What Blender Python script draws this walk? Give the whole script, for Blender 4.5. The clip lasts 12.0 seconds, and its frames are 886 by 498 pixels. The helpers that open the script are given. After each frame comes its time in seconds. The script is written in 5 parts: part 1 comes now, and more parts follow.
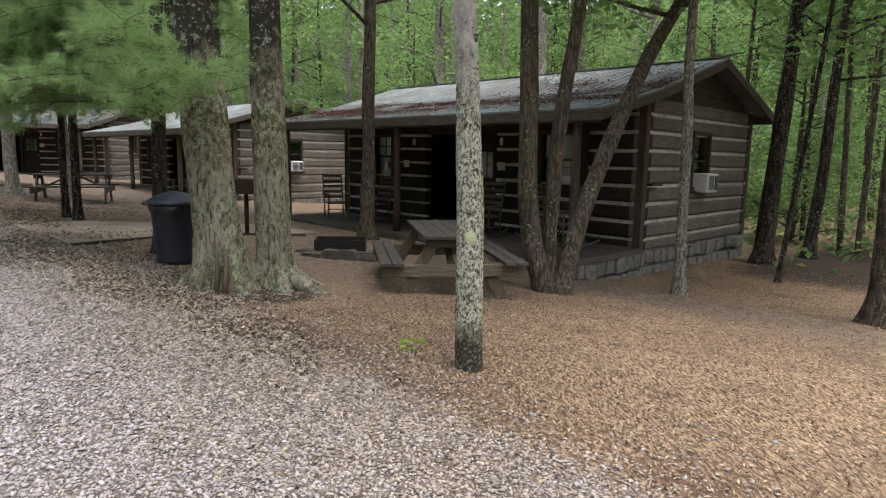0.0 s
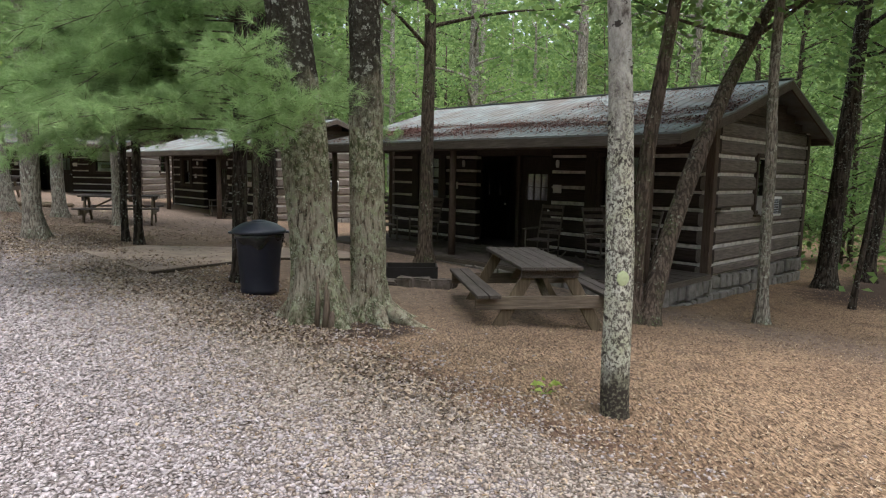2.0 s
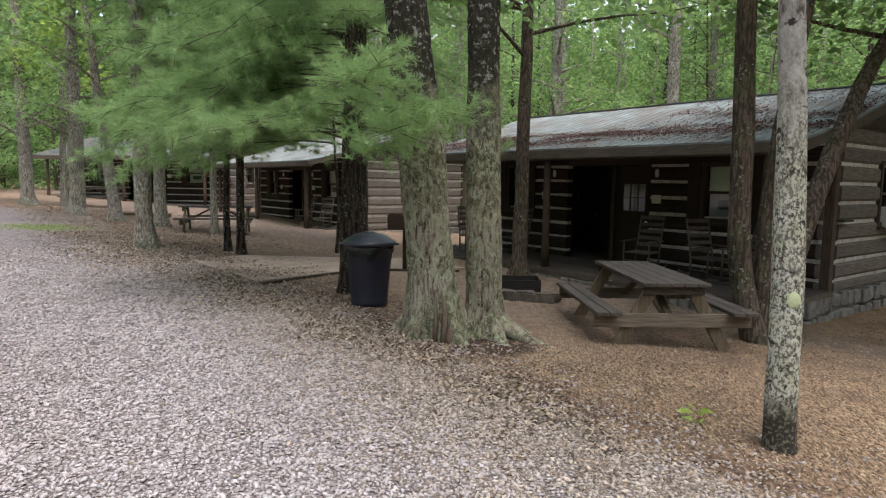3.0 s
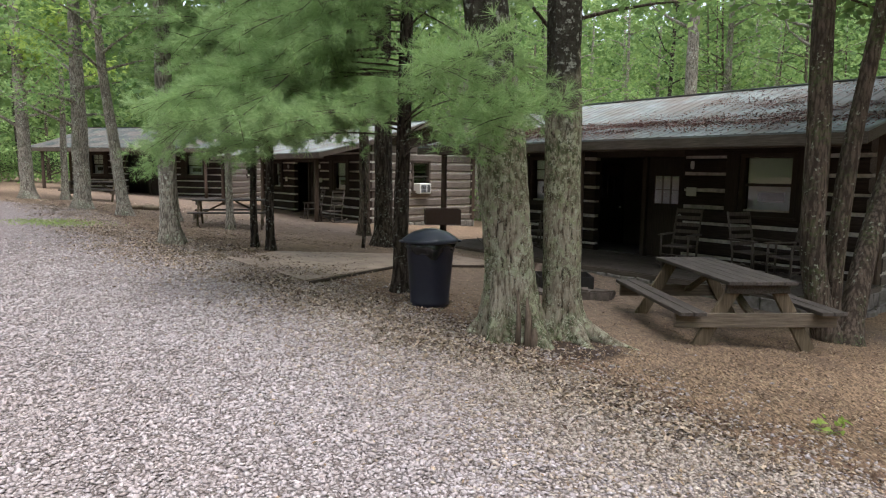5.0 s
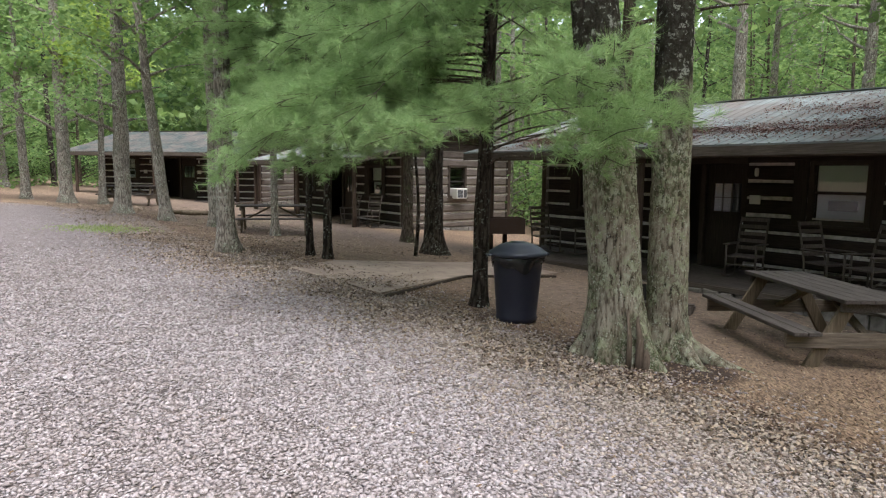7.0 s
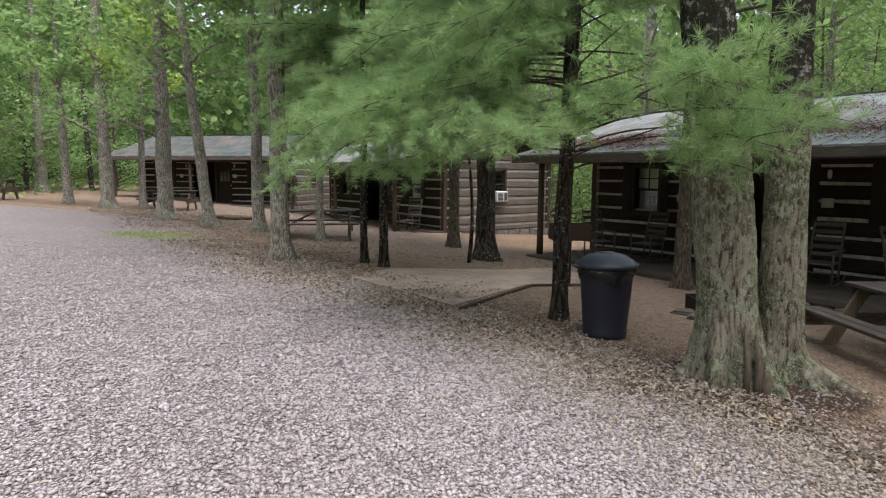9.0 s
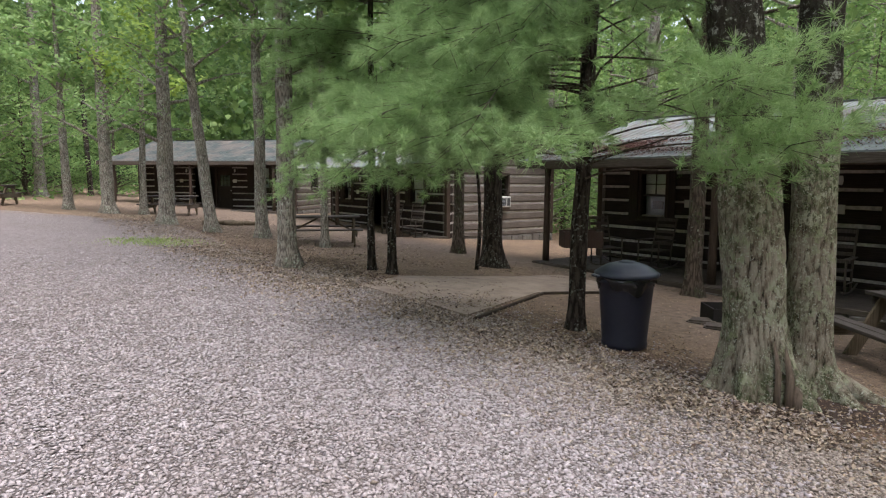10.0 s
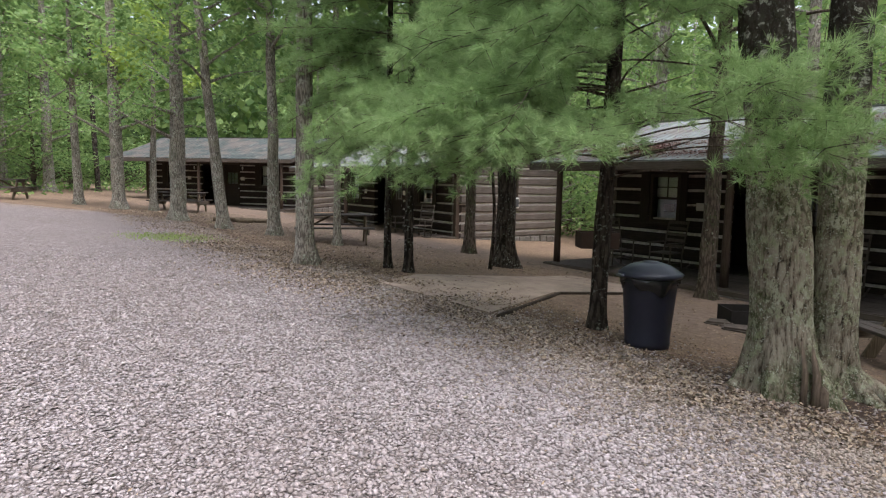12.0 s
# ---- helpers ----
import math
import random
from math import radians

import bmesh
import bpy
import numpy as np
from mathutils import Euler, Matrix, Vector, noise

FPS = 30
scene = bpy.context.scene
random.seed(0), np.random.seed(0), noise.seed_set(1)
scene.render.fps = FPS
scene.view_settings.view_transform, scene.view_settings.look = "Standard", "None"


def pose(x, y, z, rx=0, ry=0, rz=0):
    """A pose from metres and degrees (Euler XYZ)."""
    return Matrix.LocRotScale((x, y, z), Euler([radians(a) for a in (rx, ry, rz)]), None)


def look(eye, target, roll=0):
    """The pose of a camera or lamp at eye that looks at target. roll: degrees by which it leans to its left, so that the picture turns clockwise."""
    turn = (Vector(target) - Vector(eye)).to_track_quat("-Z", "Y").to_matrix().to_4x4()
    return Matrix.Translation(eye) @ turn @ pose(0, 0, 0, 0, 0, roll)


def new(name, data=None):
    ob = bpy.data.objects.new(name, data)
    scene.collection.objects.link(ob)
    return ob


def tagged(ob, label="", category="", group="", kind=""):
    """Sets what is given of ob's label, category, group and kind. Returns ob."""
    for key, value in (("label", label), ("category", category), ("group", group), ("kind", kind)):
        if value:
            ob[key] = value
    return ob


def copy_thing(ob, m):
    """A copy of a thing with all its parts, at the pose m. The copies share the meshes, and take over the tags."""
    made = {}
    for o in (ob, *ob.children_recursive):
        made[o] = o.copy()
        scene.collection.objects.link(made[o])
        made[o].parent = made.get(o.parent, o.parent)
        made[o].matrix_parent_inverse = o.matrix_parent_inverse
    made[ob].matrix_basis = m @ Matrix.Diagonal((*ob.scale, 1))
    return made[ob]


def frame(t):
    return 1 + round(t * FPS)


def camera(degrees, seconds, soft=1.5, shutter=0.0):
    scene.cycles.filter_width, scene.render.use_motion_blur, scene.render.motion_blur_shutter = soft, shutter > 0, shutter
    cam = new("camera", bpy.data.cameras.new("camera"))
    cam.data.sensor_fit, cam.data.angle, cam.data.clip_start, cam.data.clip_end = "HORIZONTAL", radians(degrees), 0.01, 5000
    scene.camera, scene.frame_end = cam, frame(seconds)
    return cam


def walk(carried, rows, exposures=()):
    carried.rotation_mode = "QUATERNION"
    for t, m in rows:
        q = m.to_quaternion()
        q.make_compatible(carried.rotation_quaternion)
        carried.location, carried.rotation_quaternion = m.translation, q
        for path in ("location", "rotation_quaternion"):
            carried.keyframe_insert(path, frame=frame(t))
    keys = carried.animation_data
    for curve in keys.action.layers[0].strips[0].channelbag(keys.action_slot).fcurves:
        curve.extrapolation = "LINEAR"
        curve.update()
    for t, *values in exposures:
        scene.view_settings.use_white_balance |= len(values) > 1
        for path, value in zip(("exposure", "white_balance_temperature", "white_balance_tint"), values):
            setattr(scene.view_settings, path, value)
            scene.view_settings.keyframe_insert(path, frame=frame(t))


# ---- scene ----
cam = camera(69.8, 12.0, soft=1.15)
METRES, EYE, TILT, LEAN, TURN = 4.8, 1.6, -8.2, -1.1, 0.0
ROWS = [
    (0.0, 0.0, 0.0, 0.0, 0.0, 0.0, -0.0),
    (0.5, -0.0458, 0.0277, 0.0161, -0.43, 0.37, 0.1),
    (1.0, -0.0851, 0.0364, 0.0194, -0.44, 0.66, 0.03),
    (1.5, -0.1492, 0.0313, 0.032, -0.21, 1.04, 0.06),
    (2.0, -0.2029, 0.0418, 0.036, 1.0, 1.43, -0.1),
    (2.5, -0.2614, 0.0669, 0.0461, 5.27, 1.83, -0.4),
    (3.0, -0.3141, 0.0762, 0.0455, 7.11, 2.23, -0.75),
    (5.0, -0.5073, 0.127, 0.0609, 6.05, 1.45, -0.45),
    (5.5, -0.5526, 0.1253, 0.0702, 5.22, 1.64, -0.15),
    (6.0, -0.5989, 0.1216, 0.0748, 5.22, 1.59, -0.44),
    (6.5, -0.64, 0.1431, 0.0762, 6.07, 1.68, -0.51),
    (7.0, -0.6823, 0.164, 0.0858, 7.41, 1.67, -0.73),
    (7.5, -0.7324, 0.1714, 0.0911, 8.14, 1.67, -0.74),
    (9.5, -0.8441, 0.2394, 0.1145, 9.65, 1.86, -0.67),
    (10.0, -0.8683, 0.2447, 0.1195, 9.3, 2.14, -0.63),
    (10.5, -0.8949, 0.2378, 0.1215, 9.17, 2.22, -0.71),
    (11.0, -0.9056, 0.2322, 0.116, 9.17, 2.28, -0.79),
    (11.5, -0.9193, 0.2208, 0.1126, 9.33, 2.35, -1.09),
    (12.0, -0.9196, 0.2182, 0.1104, 9.37, 2.23, -1.45),
]
walk(cam, [(t, pose(0, 0, EYE, TILT, LEAN, TURN) @ pose(METRES * x, METRES * y, METRES * z, 90 + pitch, roll, yaw)) for t, x, y, z, yaw, pitch, roll in ROWS],
     exposures=((0.0, 1.57, 6300, 11), (5.0, 1.71, 6300, 12), (8.0, 1.73, 6250, 12), (9.7, 1.57, 6300, 14), (12.0, 1.57, 6300, 15)))

# ---- light: a bright overcast summer day, filtered by the woods ----
world = bpy.data.worlds.new("overcast_sky")
scene.world = world
world.use_nodes = True
wn = world.node_tree.nodes
sky = wn.new("ShaderNodeTexSky")
sky.sky_type = 'NISHITA'
sky.sun_disc = False
sky.sun_elevation = radians(74)
sky.sun_rotation = radians(145)
sky.air_density, sky.dust_density, sky.ozone_density = 1.0, 4.0, 1.0
soft_sky = wn.new("ShaderNodeHueSaturation")
soft_sky.inputs["Saturation"].default_value = 0.5
world.node_tree.links.new(sky.outputs[0], soft_sky.inputs["Color"])
world.node_tree.links.new(soft_sky.outputs[0], wn["Background"].inputs[0])
wn["Background"].inputs[1].default_value = 0.15
sun = new("sun", bpy.data.lights.new("sun", "SUN"))
sun.data.energy, sun.data.angle, sun.data.color = 0.75, radians(40), (1.0, 0.98, 0.965)
sun.matrix_basis = look((0, 0, 30), (-5, 7, 0))

# ---- materials ----


class Mat:
    """A small builder of node materials."""

    def __init__(self, name, rough=0.8, spec=0.3, metal=0.0):
        self.m = bpy.data.materials.new(name)
        self.m.use_nodes = True
        self.t = self.m.node_tree
        self.b = self.t.nodes["Principled BSDF"]
        self.b.inputs["Roughness"].default_value = rough
        self.b.inputs["Specular IOR Level"].default_value = spec
        self.b.inputs["Metallic"].default_value = metal
        self.co = self.t.nodes.new("ShaderNodeTexCoord").outputs["Object"]

    def node(self, kind, **sockets):
        n = self.t.nodes.new(kind)
        for key, value in sockets.items():
            key = key.replace("_", " ")
            if hasattr(value, "is_linked"):
                self.t.links.new(value, n.inputs[key])
            else:
                n.inputs[key].default_value = value
        return n

    def scaled(self, x, y, z, src=None):
        n = self.t.nodes.new("ShaderNodeMapping")
        n.inputs["Scale"].default_value = (x, y, z)
        self.t.links.new(src or self.co, n.inputs["Vector"])
        return n.outputs[0]

    def noise(self, scale, detail=5.0, vec=None, rough=0.6):
        return self.node("ShaderNodeTexNoise", Vector=vec or self.co, Scale=scale, Detail=detail, Roughness=rough).outputs["Fac"]

    def voronoi(self, scale, vec=None, out="Distance"):
        return self.node("ShaderNodeTexVoronoi", Vector=vec or self.co, Scale=scale).outputs[out]

    def cells(self, scale, vec=None, feature="F1", out="Color"):
        """Stones laid side by side on the ground plane."""
        n = self.node("ShaderNodeTexVoronoi", Vector=vec or self.co)
        n.voronoi_dimensions, n.feature = "2D", feature
        n.inputs["Scale"].default_value = scale
        return n.outputs[out]

    def ramp(self, fac, *stops):
        n = self.node("ShaderNodeValToRGB", Fac=fac)
        el = n.color_ramp.elements
        while len(el) < len(stops):
            el.new(0.5)
        for e, (p, c) in zip(el, stops):
            e.position = p
            e.color = (*c, 1) if len(c) == 3 else (c[0], c[0], c[0], 1)
        return n.outputs[0]

    def step(self, fac, lo, hi):
        return self.ramp(fac, (lo, (0.0,)), (hi, (1.0,)))

    def mix(self, fac, a, b, blend="MIX"):
        n = self.t.nodes.new("ShaderNodeMix")
        n.data_type, n.blend_type = "RGBA", blend
        for i, v in ((0, fac), (6, a), (7, b)):
            if hasattr(v, "is_linked"):
                self.t.links.new(v, n.inputs[i])
            elif i == 0:
                n.inputs[i].default_value = v
            else:
                n.inputs[i].default_value = (*v, 1)
        return n.outputs[2]

    def math(self, op, a, b=0.0):
        n = self.t.nodes.new("ShaderNodeMath")
        n.operation = op
        for i, v in ((0, a), (1, b)):
            if hasattr(v, "is_linked"):
                self.t.links.new(v, n.inputs[i])
            else:
                n.inputs[i].default_value = v
        return n.outputs[0]

    def attr(self, name):
        n = self.t.nodes.new("ShaderNodeAttribute")
        n.attribute_name = name
        return n.outputs["Fac"]

    def random(self):
        return self.t.nodes.new("ShaderNodeObjectInfo").outputs["Random"]

    def island(self):
        return self.t.nodes.new("ShaderNodeNewGeometry").outputs["Random Per Island"]

    def colour(self, c):
        self.t.links.new(c, self.b.inputs["Base Color"])
        return self

    def bump(self, h, strength=0.5, dist=0.02):
        n = self.node("ShaderNodeBump", Height=h, Strength=strength, Distance=dist)
        self.t.links.new(n.outputs[0], self.b.inputs["Normal"])
        return self

    def rough(self, r):
        self.t.links.new(r, self.b.inputs["Roughness"])
        return self


def bark_material(name, dark, light, lichen, amount, ridge=1.0, moss=0.0):
    k = Mat(name, 0.95, 0.12)
    v = k.scaled(1, 1, 0.24)
    rid = k.noise(34.0 / ridge, 6, v, 0.7)
    plates = k.voronoi(20.0 / ridge, k.scaled(1, 1, 0.2))
    crack = k.math("ADD", k.math("MULTIPLY", rid, 0.75), k.math("MULTIPLY", k.math("SUBTRACT", 0.75, plates), 0.45))
    base = k.ramp(crack, (0.40, dark), (0.58, light))
    base = k.mix(k.step(k.noise(1.7, 4), 0.45, 0.65), base, k.mix(0.6, base, tuple(0.25 * c for c in light)))
    patch = k.math("MULTIPLY", k.step(k.noise(24, 6), 0.58 - amount, 0.63 - amount), k.step(k.noise(4.5, 3), 0.44 - 0.5 * amount, 0.6))
    tone = k.ramp(k.noise(55, 3), (0.3, tuple(0.6 * c for c in lichen)), (0.7, lichen))
    c = k.mix(patch, base, tone)
    if moss:
        green = k.math("MULTIPLY", k.step(k.noise(2.4, 5), 0.5, 0.62), k.step(k.noise(26, 5), 0.45, 0.6))
        c = k.mix(k.math("MULTIPLY", green, moss), c, (0.09, 0.125, 0.045))
    k.colour(c)
    return k.bump(k.math("ADD", crack, k.math("MULTIPLY", k.noise(70, 4), 0.35)), 1.0, 0.045 * ridge).m




def oak_bark():
    k = Mat("oak_bark", 0.95, 0.12)
    rid = k.noise(33, 8, k.scaled(1, 1, 0.2), 0.74)
    fine = k.noise(95, 6, None, 0.7)
    furrow = k.attr("furrow")
    base = k.ramp(k.math("ADD", k.math("MULTIPLY", rid, 0.8), k.math("MULTIPLY", furrow, 0.17)), (0.37, (0.032, 0.025, 0.018)), (0.44, (0.185, 0.15, 0.107)), (0.58, (0.40, 0.355, 0.27)))
    base = k.mix(k.step(k.noise(1.3, 4), 0.42, 0.68), base, k.mix(0.45, base, (0.17, 0.125, 0.09)))
    moss = k.math("MULTIPLY", k.step(k.noise(1.25, 4), 0.43, 0.56), k.step(k.noise(22, 7, None, 0.75), 0.40, 0.54))
    c = k.mix(k.math("MULTIPLY", moss, 0.8), base, (0.06, 0.088, 0.03))
    zone = k.step(k.noise(2.6, 4), 0.38, 0.5)
    crust = k.math("MULTIPLY", k.step(k.noise(17, 9, k.scaled(1, 1, 0.75), 0.8), 0.505, 0.535), zone)
    tone = k.ramp(k.noise(9, 3), (0.35, (0.31, 0.34, 0.19)), (0.65, (0.54, 0.55, 0.40)))
    c = k.mix(k.math("MULTIPLY", crust, 0.85), c, tone)
    speck = k.math("MULTIPLY", k.step(k.noise(60, 4), 0.60, 0.63), k.step(k.noise(5.5, 5), 0.42, 0.55))
    c = k.mix(speck, c, (0.60, 0.62, 0.5))
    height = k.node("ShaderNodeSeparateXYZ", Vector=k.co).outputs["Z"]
    # near-black bark with pale flecks from about 2.4 m up, ragged lower edge
    darker = k.step(k.math("ADD", k.math("MULTIPLY", height, 0.2), k.math("MULTIPLY", k.math("SUBTRACT", k.noise(2.6, 5), 0.5), 0.5)), 0.42, 0.52)
    c = k.mix(k.math("MULTIPLY", darker, 0.9), c, k.mix(k.math("MULTIPLY", k.step(k.noise(17, 6), 0.56, 0.62), k.step(fine, 0.42, 0.5)), (0.024, 0.019, 0.015), (0.36, 0.37, 0.31)))
    k.colour(c)
    return k.bump(k.math("ADD", rid, k.math("MULTIPLY", fine, 0.5)), 1.0, 0.05).m


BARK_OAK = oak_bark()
BARK_GREY = bark_material("grey_bark", (0.12, 0.102, 0.082), (0.34, 0.305, 0.25), (0.50, 0.52, 0.42), 0.05, 0.5, 0.35)
BARK_DARK = bark_material("dark_bark", (0.02, 0.015, 0.012), (0.085, 0.068, 0.054), (0.3, 0.315, 0.26), 0.02)
BARK_BROWN = bark_material("brown_bark", (0.055, 0.041, 0.031), (0.15, 0.116, 0.09), (0.34, 0.355, 0.27), 0.0, 0.7, 0.5)


def pale_bark():
    k = Mat("pale_lichen_bark", 0.9, 0.15)
    n = k.noise(16, 7, k.scaled(1, 1, 0.5), 0.75)
    grey = k.ramp(n, (0.34, (0.10, 0.085, 0.07)), (0.45, (0.33, 0.305, 0.27)), (0.62, (0.57, 0.55, 0.50)))
    height = k.node("ShaderNodeSeparateXYZ", Vector=k.co).outputs["Z"]
    plates = k.step(k.noise(50, 7, k.scaled(1, 1, 0.75), 0.75), 0.465, 0.525)
    scales = k.math("MULTIPLY", plates, k.step(k.noise(7, 5), 0.30, 0.42))
    dark = k.ramp(n, (0.38, (0.05, 0.042, 0.034)), (0.62, (0.23, 0.205, 0.17)))
    crusted = k.mix(scales, dark, k.ramp(k.noise(5, 3), (0.35, (0.50, 0.50, 0.34)), (0.65, (0.64, 0.63, 0.53))))
    lower = k.math("ADD", height, k.math("MULTIPLY", k.noise(3.5, 4), 1.3))
    c = k.mix(k.step(k.math("MULTIPLY", lower, 0.25), 0.60, 0.84), crusted, grey)
    blot = k.step(k.noise(10, 6, k.scaled(1, 1, 1.6)), 0.60, 0.64)
    c = k.mix(blot, c, (0.06, 0.05, 0.043))
    foot = k.math("ADD", height, k.math("MULTIPLY", k.noise(14, 4), 0.35))
    c = k.mix(k.ramp(foot, (0.40, (0.0,)), (0.58, (1.0,))), k.mix(k.step(k.noise(40, 5), 0.5, 0.62), (0.05, 0.042, 0.034), (0.2, 0.19, 0.13)), c)
    return k.colour(c).bump(k.math("ADD", n, k.math("MULTIPLY", scales, 0.4)), 0.8, 0.02).m


BARK_PALE = pale_bark()


def leaf_material(name, low, high, through_light=0.45, shade=0.5):
    k = Mat(name, 0.55, 0.25)
    c = k.ramp(k.island(), (0.0, low), (0.6, tuple((a + b) / 2 for a, b in zip(low, high))), (1.0, high))
    c = k.mix(k.step(k.noise(0.6, 4), 0.38, 0.66), c, k.mix(shade, c, tuple(0.8 * x for x in low)))
    k.colour(c)
    tr = k.node("ShaderNodeBsdfTranslucent", Color=k.mix(0.42, c, (0.22, 0.325, 0.095)))
    mx = k.t.nodes.new("ShaderNodeMixShader")
    mx.inputs[0].default_value = through_light
    k.t.links.new(k.b.outputs[0], mx.inputs[1])
    k.t.links.new(tr.outputs[0], mx.inputs[2])
    k.t.links.new(mx.outputs[0], k.t.nodes["Material Output"].inputs["Surface"])
    return k.m


LEAF_WOODS = leaf_material("woods_leaf", (0.085, 0.17, 0.057), (0.33, 0.455, 0.155), 0.55)
LEAF_BRIGHT = leaf_material("bright_leaf", (0.15, 0.275, 0.095), (0.41, 0.56, 0.22), 0.58)
NEEDLE = leaf_material("pine_needle", (0.225, 0.37, 0.148), (0.50, 0.65, 0.31), 0.55, 0.25)
LEAF_LIME = leaf_material("lime_leaf", (0.27, 0.38, 0.06), (0.5, 0.62, 0.17), 0.6, 0.3)
GRASS = leaf_material("grass_blade", (0.2, 0.3, 0.07), (0.4, 0.5, 0.16), 0.4)


def ground_material():
    k = Mat("forest_ground", 0.95, 0.15)
    gravel, bare = k.attr("gravel"), k.attr("bare")
    verge = k.attr("verge")
    shift = k.node("ShaderNodeVectorMath", Vector=k.node("ShaderNodeTexNoise", Vector=k.co, Scale=9.0, Detail=3.0).outputs["Color"])
    shift.operation = "SCALE"
    shift.inputs["Scale"].default_value = 0.06
    moved = k.node("ShaderNodeVectorMath", Vector=k.co)
    moved.operation = "ADD"
    k.t.links.new(shift.outputs[0], moved.inputs[1])
    way = k.scaled(1.0, 0.72, 1.0, moved.outputs[0])
    sep = k.node("ShaderNodeSeparateColor", Color=k.cells(38, way)).outputs[0]
    gap = k.cells(38, way, "DISTANCE_TO_EDGE", "Distance")
    stone = k.ramp(sep, (0.0, (0.19, 0.16, 0.152)), (0.45, (0.335, 0.297, 0.29)), (1.0, (0.475, 0.432, 0.43)))
    chips = k.ramp(sep, (0.0, (0.11, 0.077, 0.055)), (0.4, (0.37, 0.295, 0.225)), (1.0, (0.54, 0.46, 0.375)))
    stone = k.mix(k.math("MULTIPLY", verge, k.step(k.noise(1.3, 5), 0.36, 0.56)), stone, chips)
    stone = k.mix(k.step(k.noise(150, 3), 0.35, 0.75), stone, k.mix(0.25, stone, (0.12, 0.1, 0.09)))
    darker = k.step(k.noise(0.5, 3), 0.45, 0.75)
    stone = k.mix(darker, stone, k.mix(0.18, stone, (0.17, 0.13, 0.10)))
    small = k.scaled(1.9, 2.5, 1.0, moved.outputs[0])
    chip = k.node("ShaderNodeSeparateColor", Color=k.cells(38, small)).outputs[1]
    stone = k.mix(k.step(chip, 0.3, 0.9), k.mix(0.4, stone, (0.16, 0.132, 0.12)), stone)
    packed = k.math("MULTIPLY", k.step(k.noise(7, 5), 0.3, 0.62), 0.45)
    edge = k.math("MAXIMUM", k.step(gap, 0.0, 0.24), packed)
    stone = k.mix(edge, (0.068, 0.053, 0.046), stone)
    needles = k.noise(55, 6, k.scaled(1, 0.3, 1), 0.7)
    litter = k.ramp(needles, (0.39, (0.038, 0.025, 0.018)), (0.51, (0.225, 0.152, 0.095)), (0.64, (0.45, 0.315, 0.2)))
    litter = k.mix(k.step(k.noise(0.35, 3), 0.4, 0.65), litter, k.mix(0.4, litter, (0.10, 0.062, 0.04)))
    litter = k.mix(k.math("MULTIPLY", k.step(k.noise(1.6, 5), 0.5, 0.66), 0.55), litter, (0.085, 0.06, 0.042))
    dirt = k.ramp(k.noise(9, 6), (0.3, (0.078, 0.058, 0.045)), (0.7, (0.2, 0.152, 0.118)))
    litter = k.mix(bare, litter, dirt)
    litter = k.mix(k.step(k.math("ADD", k.attr("soil"), k.math("MULTIPLY", k.math("SUBTRACT", k.noise(5, 5), 0.5), 0.7)), 0.4, 0.75), litter, (0.05, 0.034, 0.026))
    ragged = k.math("ADD", gravel, k.math("MULTIPLY", k.math("SUBTRACT", k.noise(2.6, 6), 0.5), 0.9))
    mask = k.step(ragged, 0.38, 0.62)
    damp = k.math("MULTIPLY", k.ramp(gravel, (0.02, (0.0,)), (0.25, (1.0,)), (0.5, (0.0,))), k.step(k.noise(1.1, 4), 0.35, 0.6))
    litter = k.mix(k.math("MULTIPLY", damp, 0.75), litter, (0.075, 0.042, 0.032))
    k.colour(k.mix(mask, litter, stone))
    h = k.mix(mask, k.math("MULTIPLY", needles, 0.6), edge)
    return k.bump(h, 0.9, 0.014).m


GROUND = ground_material()


def stone_material(name, a, b, scale=8):
    k = Mat(name, 0.9, 0.25)
    n = k.noise(scale, 6)
    c = k.ramp(n, (0.3, a), (0.7, b))
    c = k.mix(k.random(), c, k.mix(0.5, c, a))
    return k.colour(c).bump(n, 0.5, 0.02).m


STONE = stone_material("foundation_stone", (0.115, 0.103, 0.09), (0.285, 0.26, 0.232))
HEARTH = stone_material("sooty_stone", (0.045, 0.037, 0.03), (0.15, 0.125, 0.105))
MORTAR = stone_material("grey_mortar", (0.13, 0.12, 0.105), (0.24, 0.22, 0.2), 20)
CONCRETE = stone_material("worn_concrete", (0.2, 0.155, 0.122), (0.36, 0.285, 0.228), 3)


def pebble_material():
    k = Mat("gravel_pebble", 0.9, 0.25)
    c = k.ramp(k.island(), (0.0, (0.23, 0.199, 0.192)), (0.3, (0.365, 0.326, 0.322)), (0.85, (0.445, 0.405, 0.41)), (1.0, (0.50, 0.46, 0.465)))
    c = k.mix(k.attr("verge"), c, k.ramp(k.island(), (0.0, (0.16, 0.122, 0.094)), (0.45, (0.365, 0.305, 0.25)), (1.0, (0.49, 0.43, 0.37))))
    c = k.mix(k.math("MULTIPLY", k.noise(60, 3), 0.5), c, (0.20, 0.16, 0.135))
    c = k.mix(k.math("MULTIPLY", k.step(k.noise(0.45, 4), 0.42, 0.68), 0.25), c, (0.21, 0.165, 0.14))
    return k.colour(c).m


PEBBLE = pebble_material()


def litter_material(name, a, b, c3):
    k = Mat(name, 0.8, 0.2)
    c = k.ramp(k.island(), (0.0, a), (0.55, b), (1.0, c3))
    return k.colour(k.mix(k.math("MULTIPLY", k.noise(80, 3), 0.5), c, a)).m


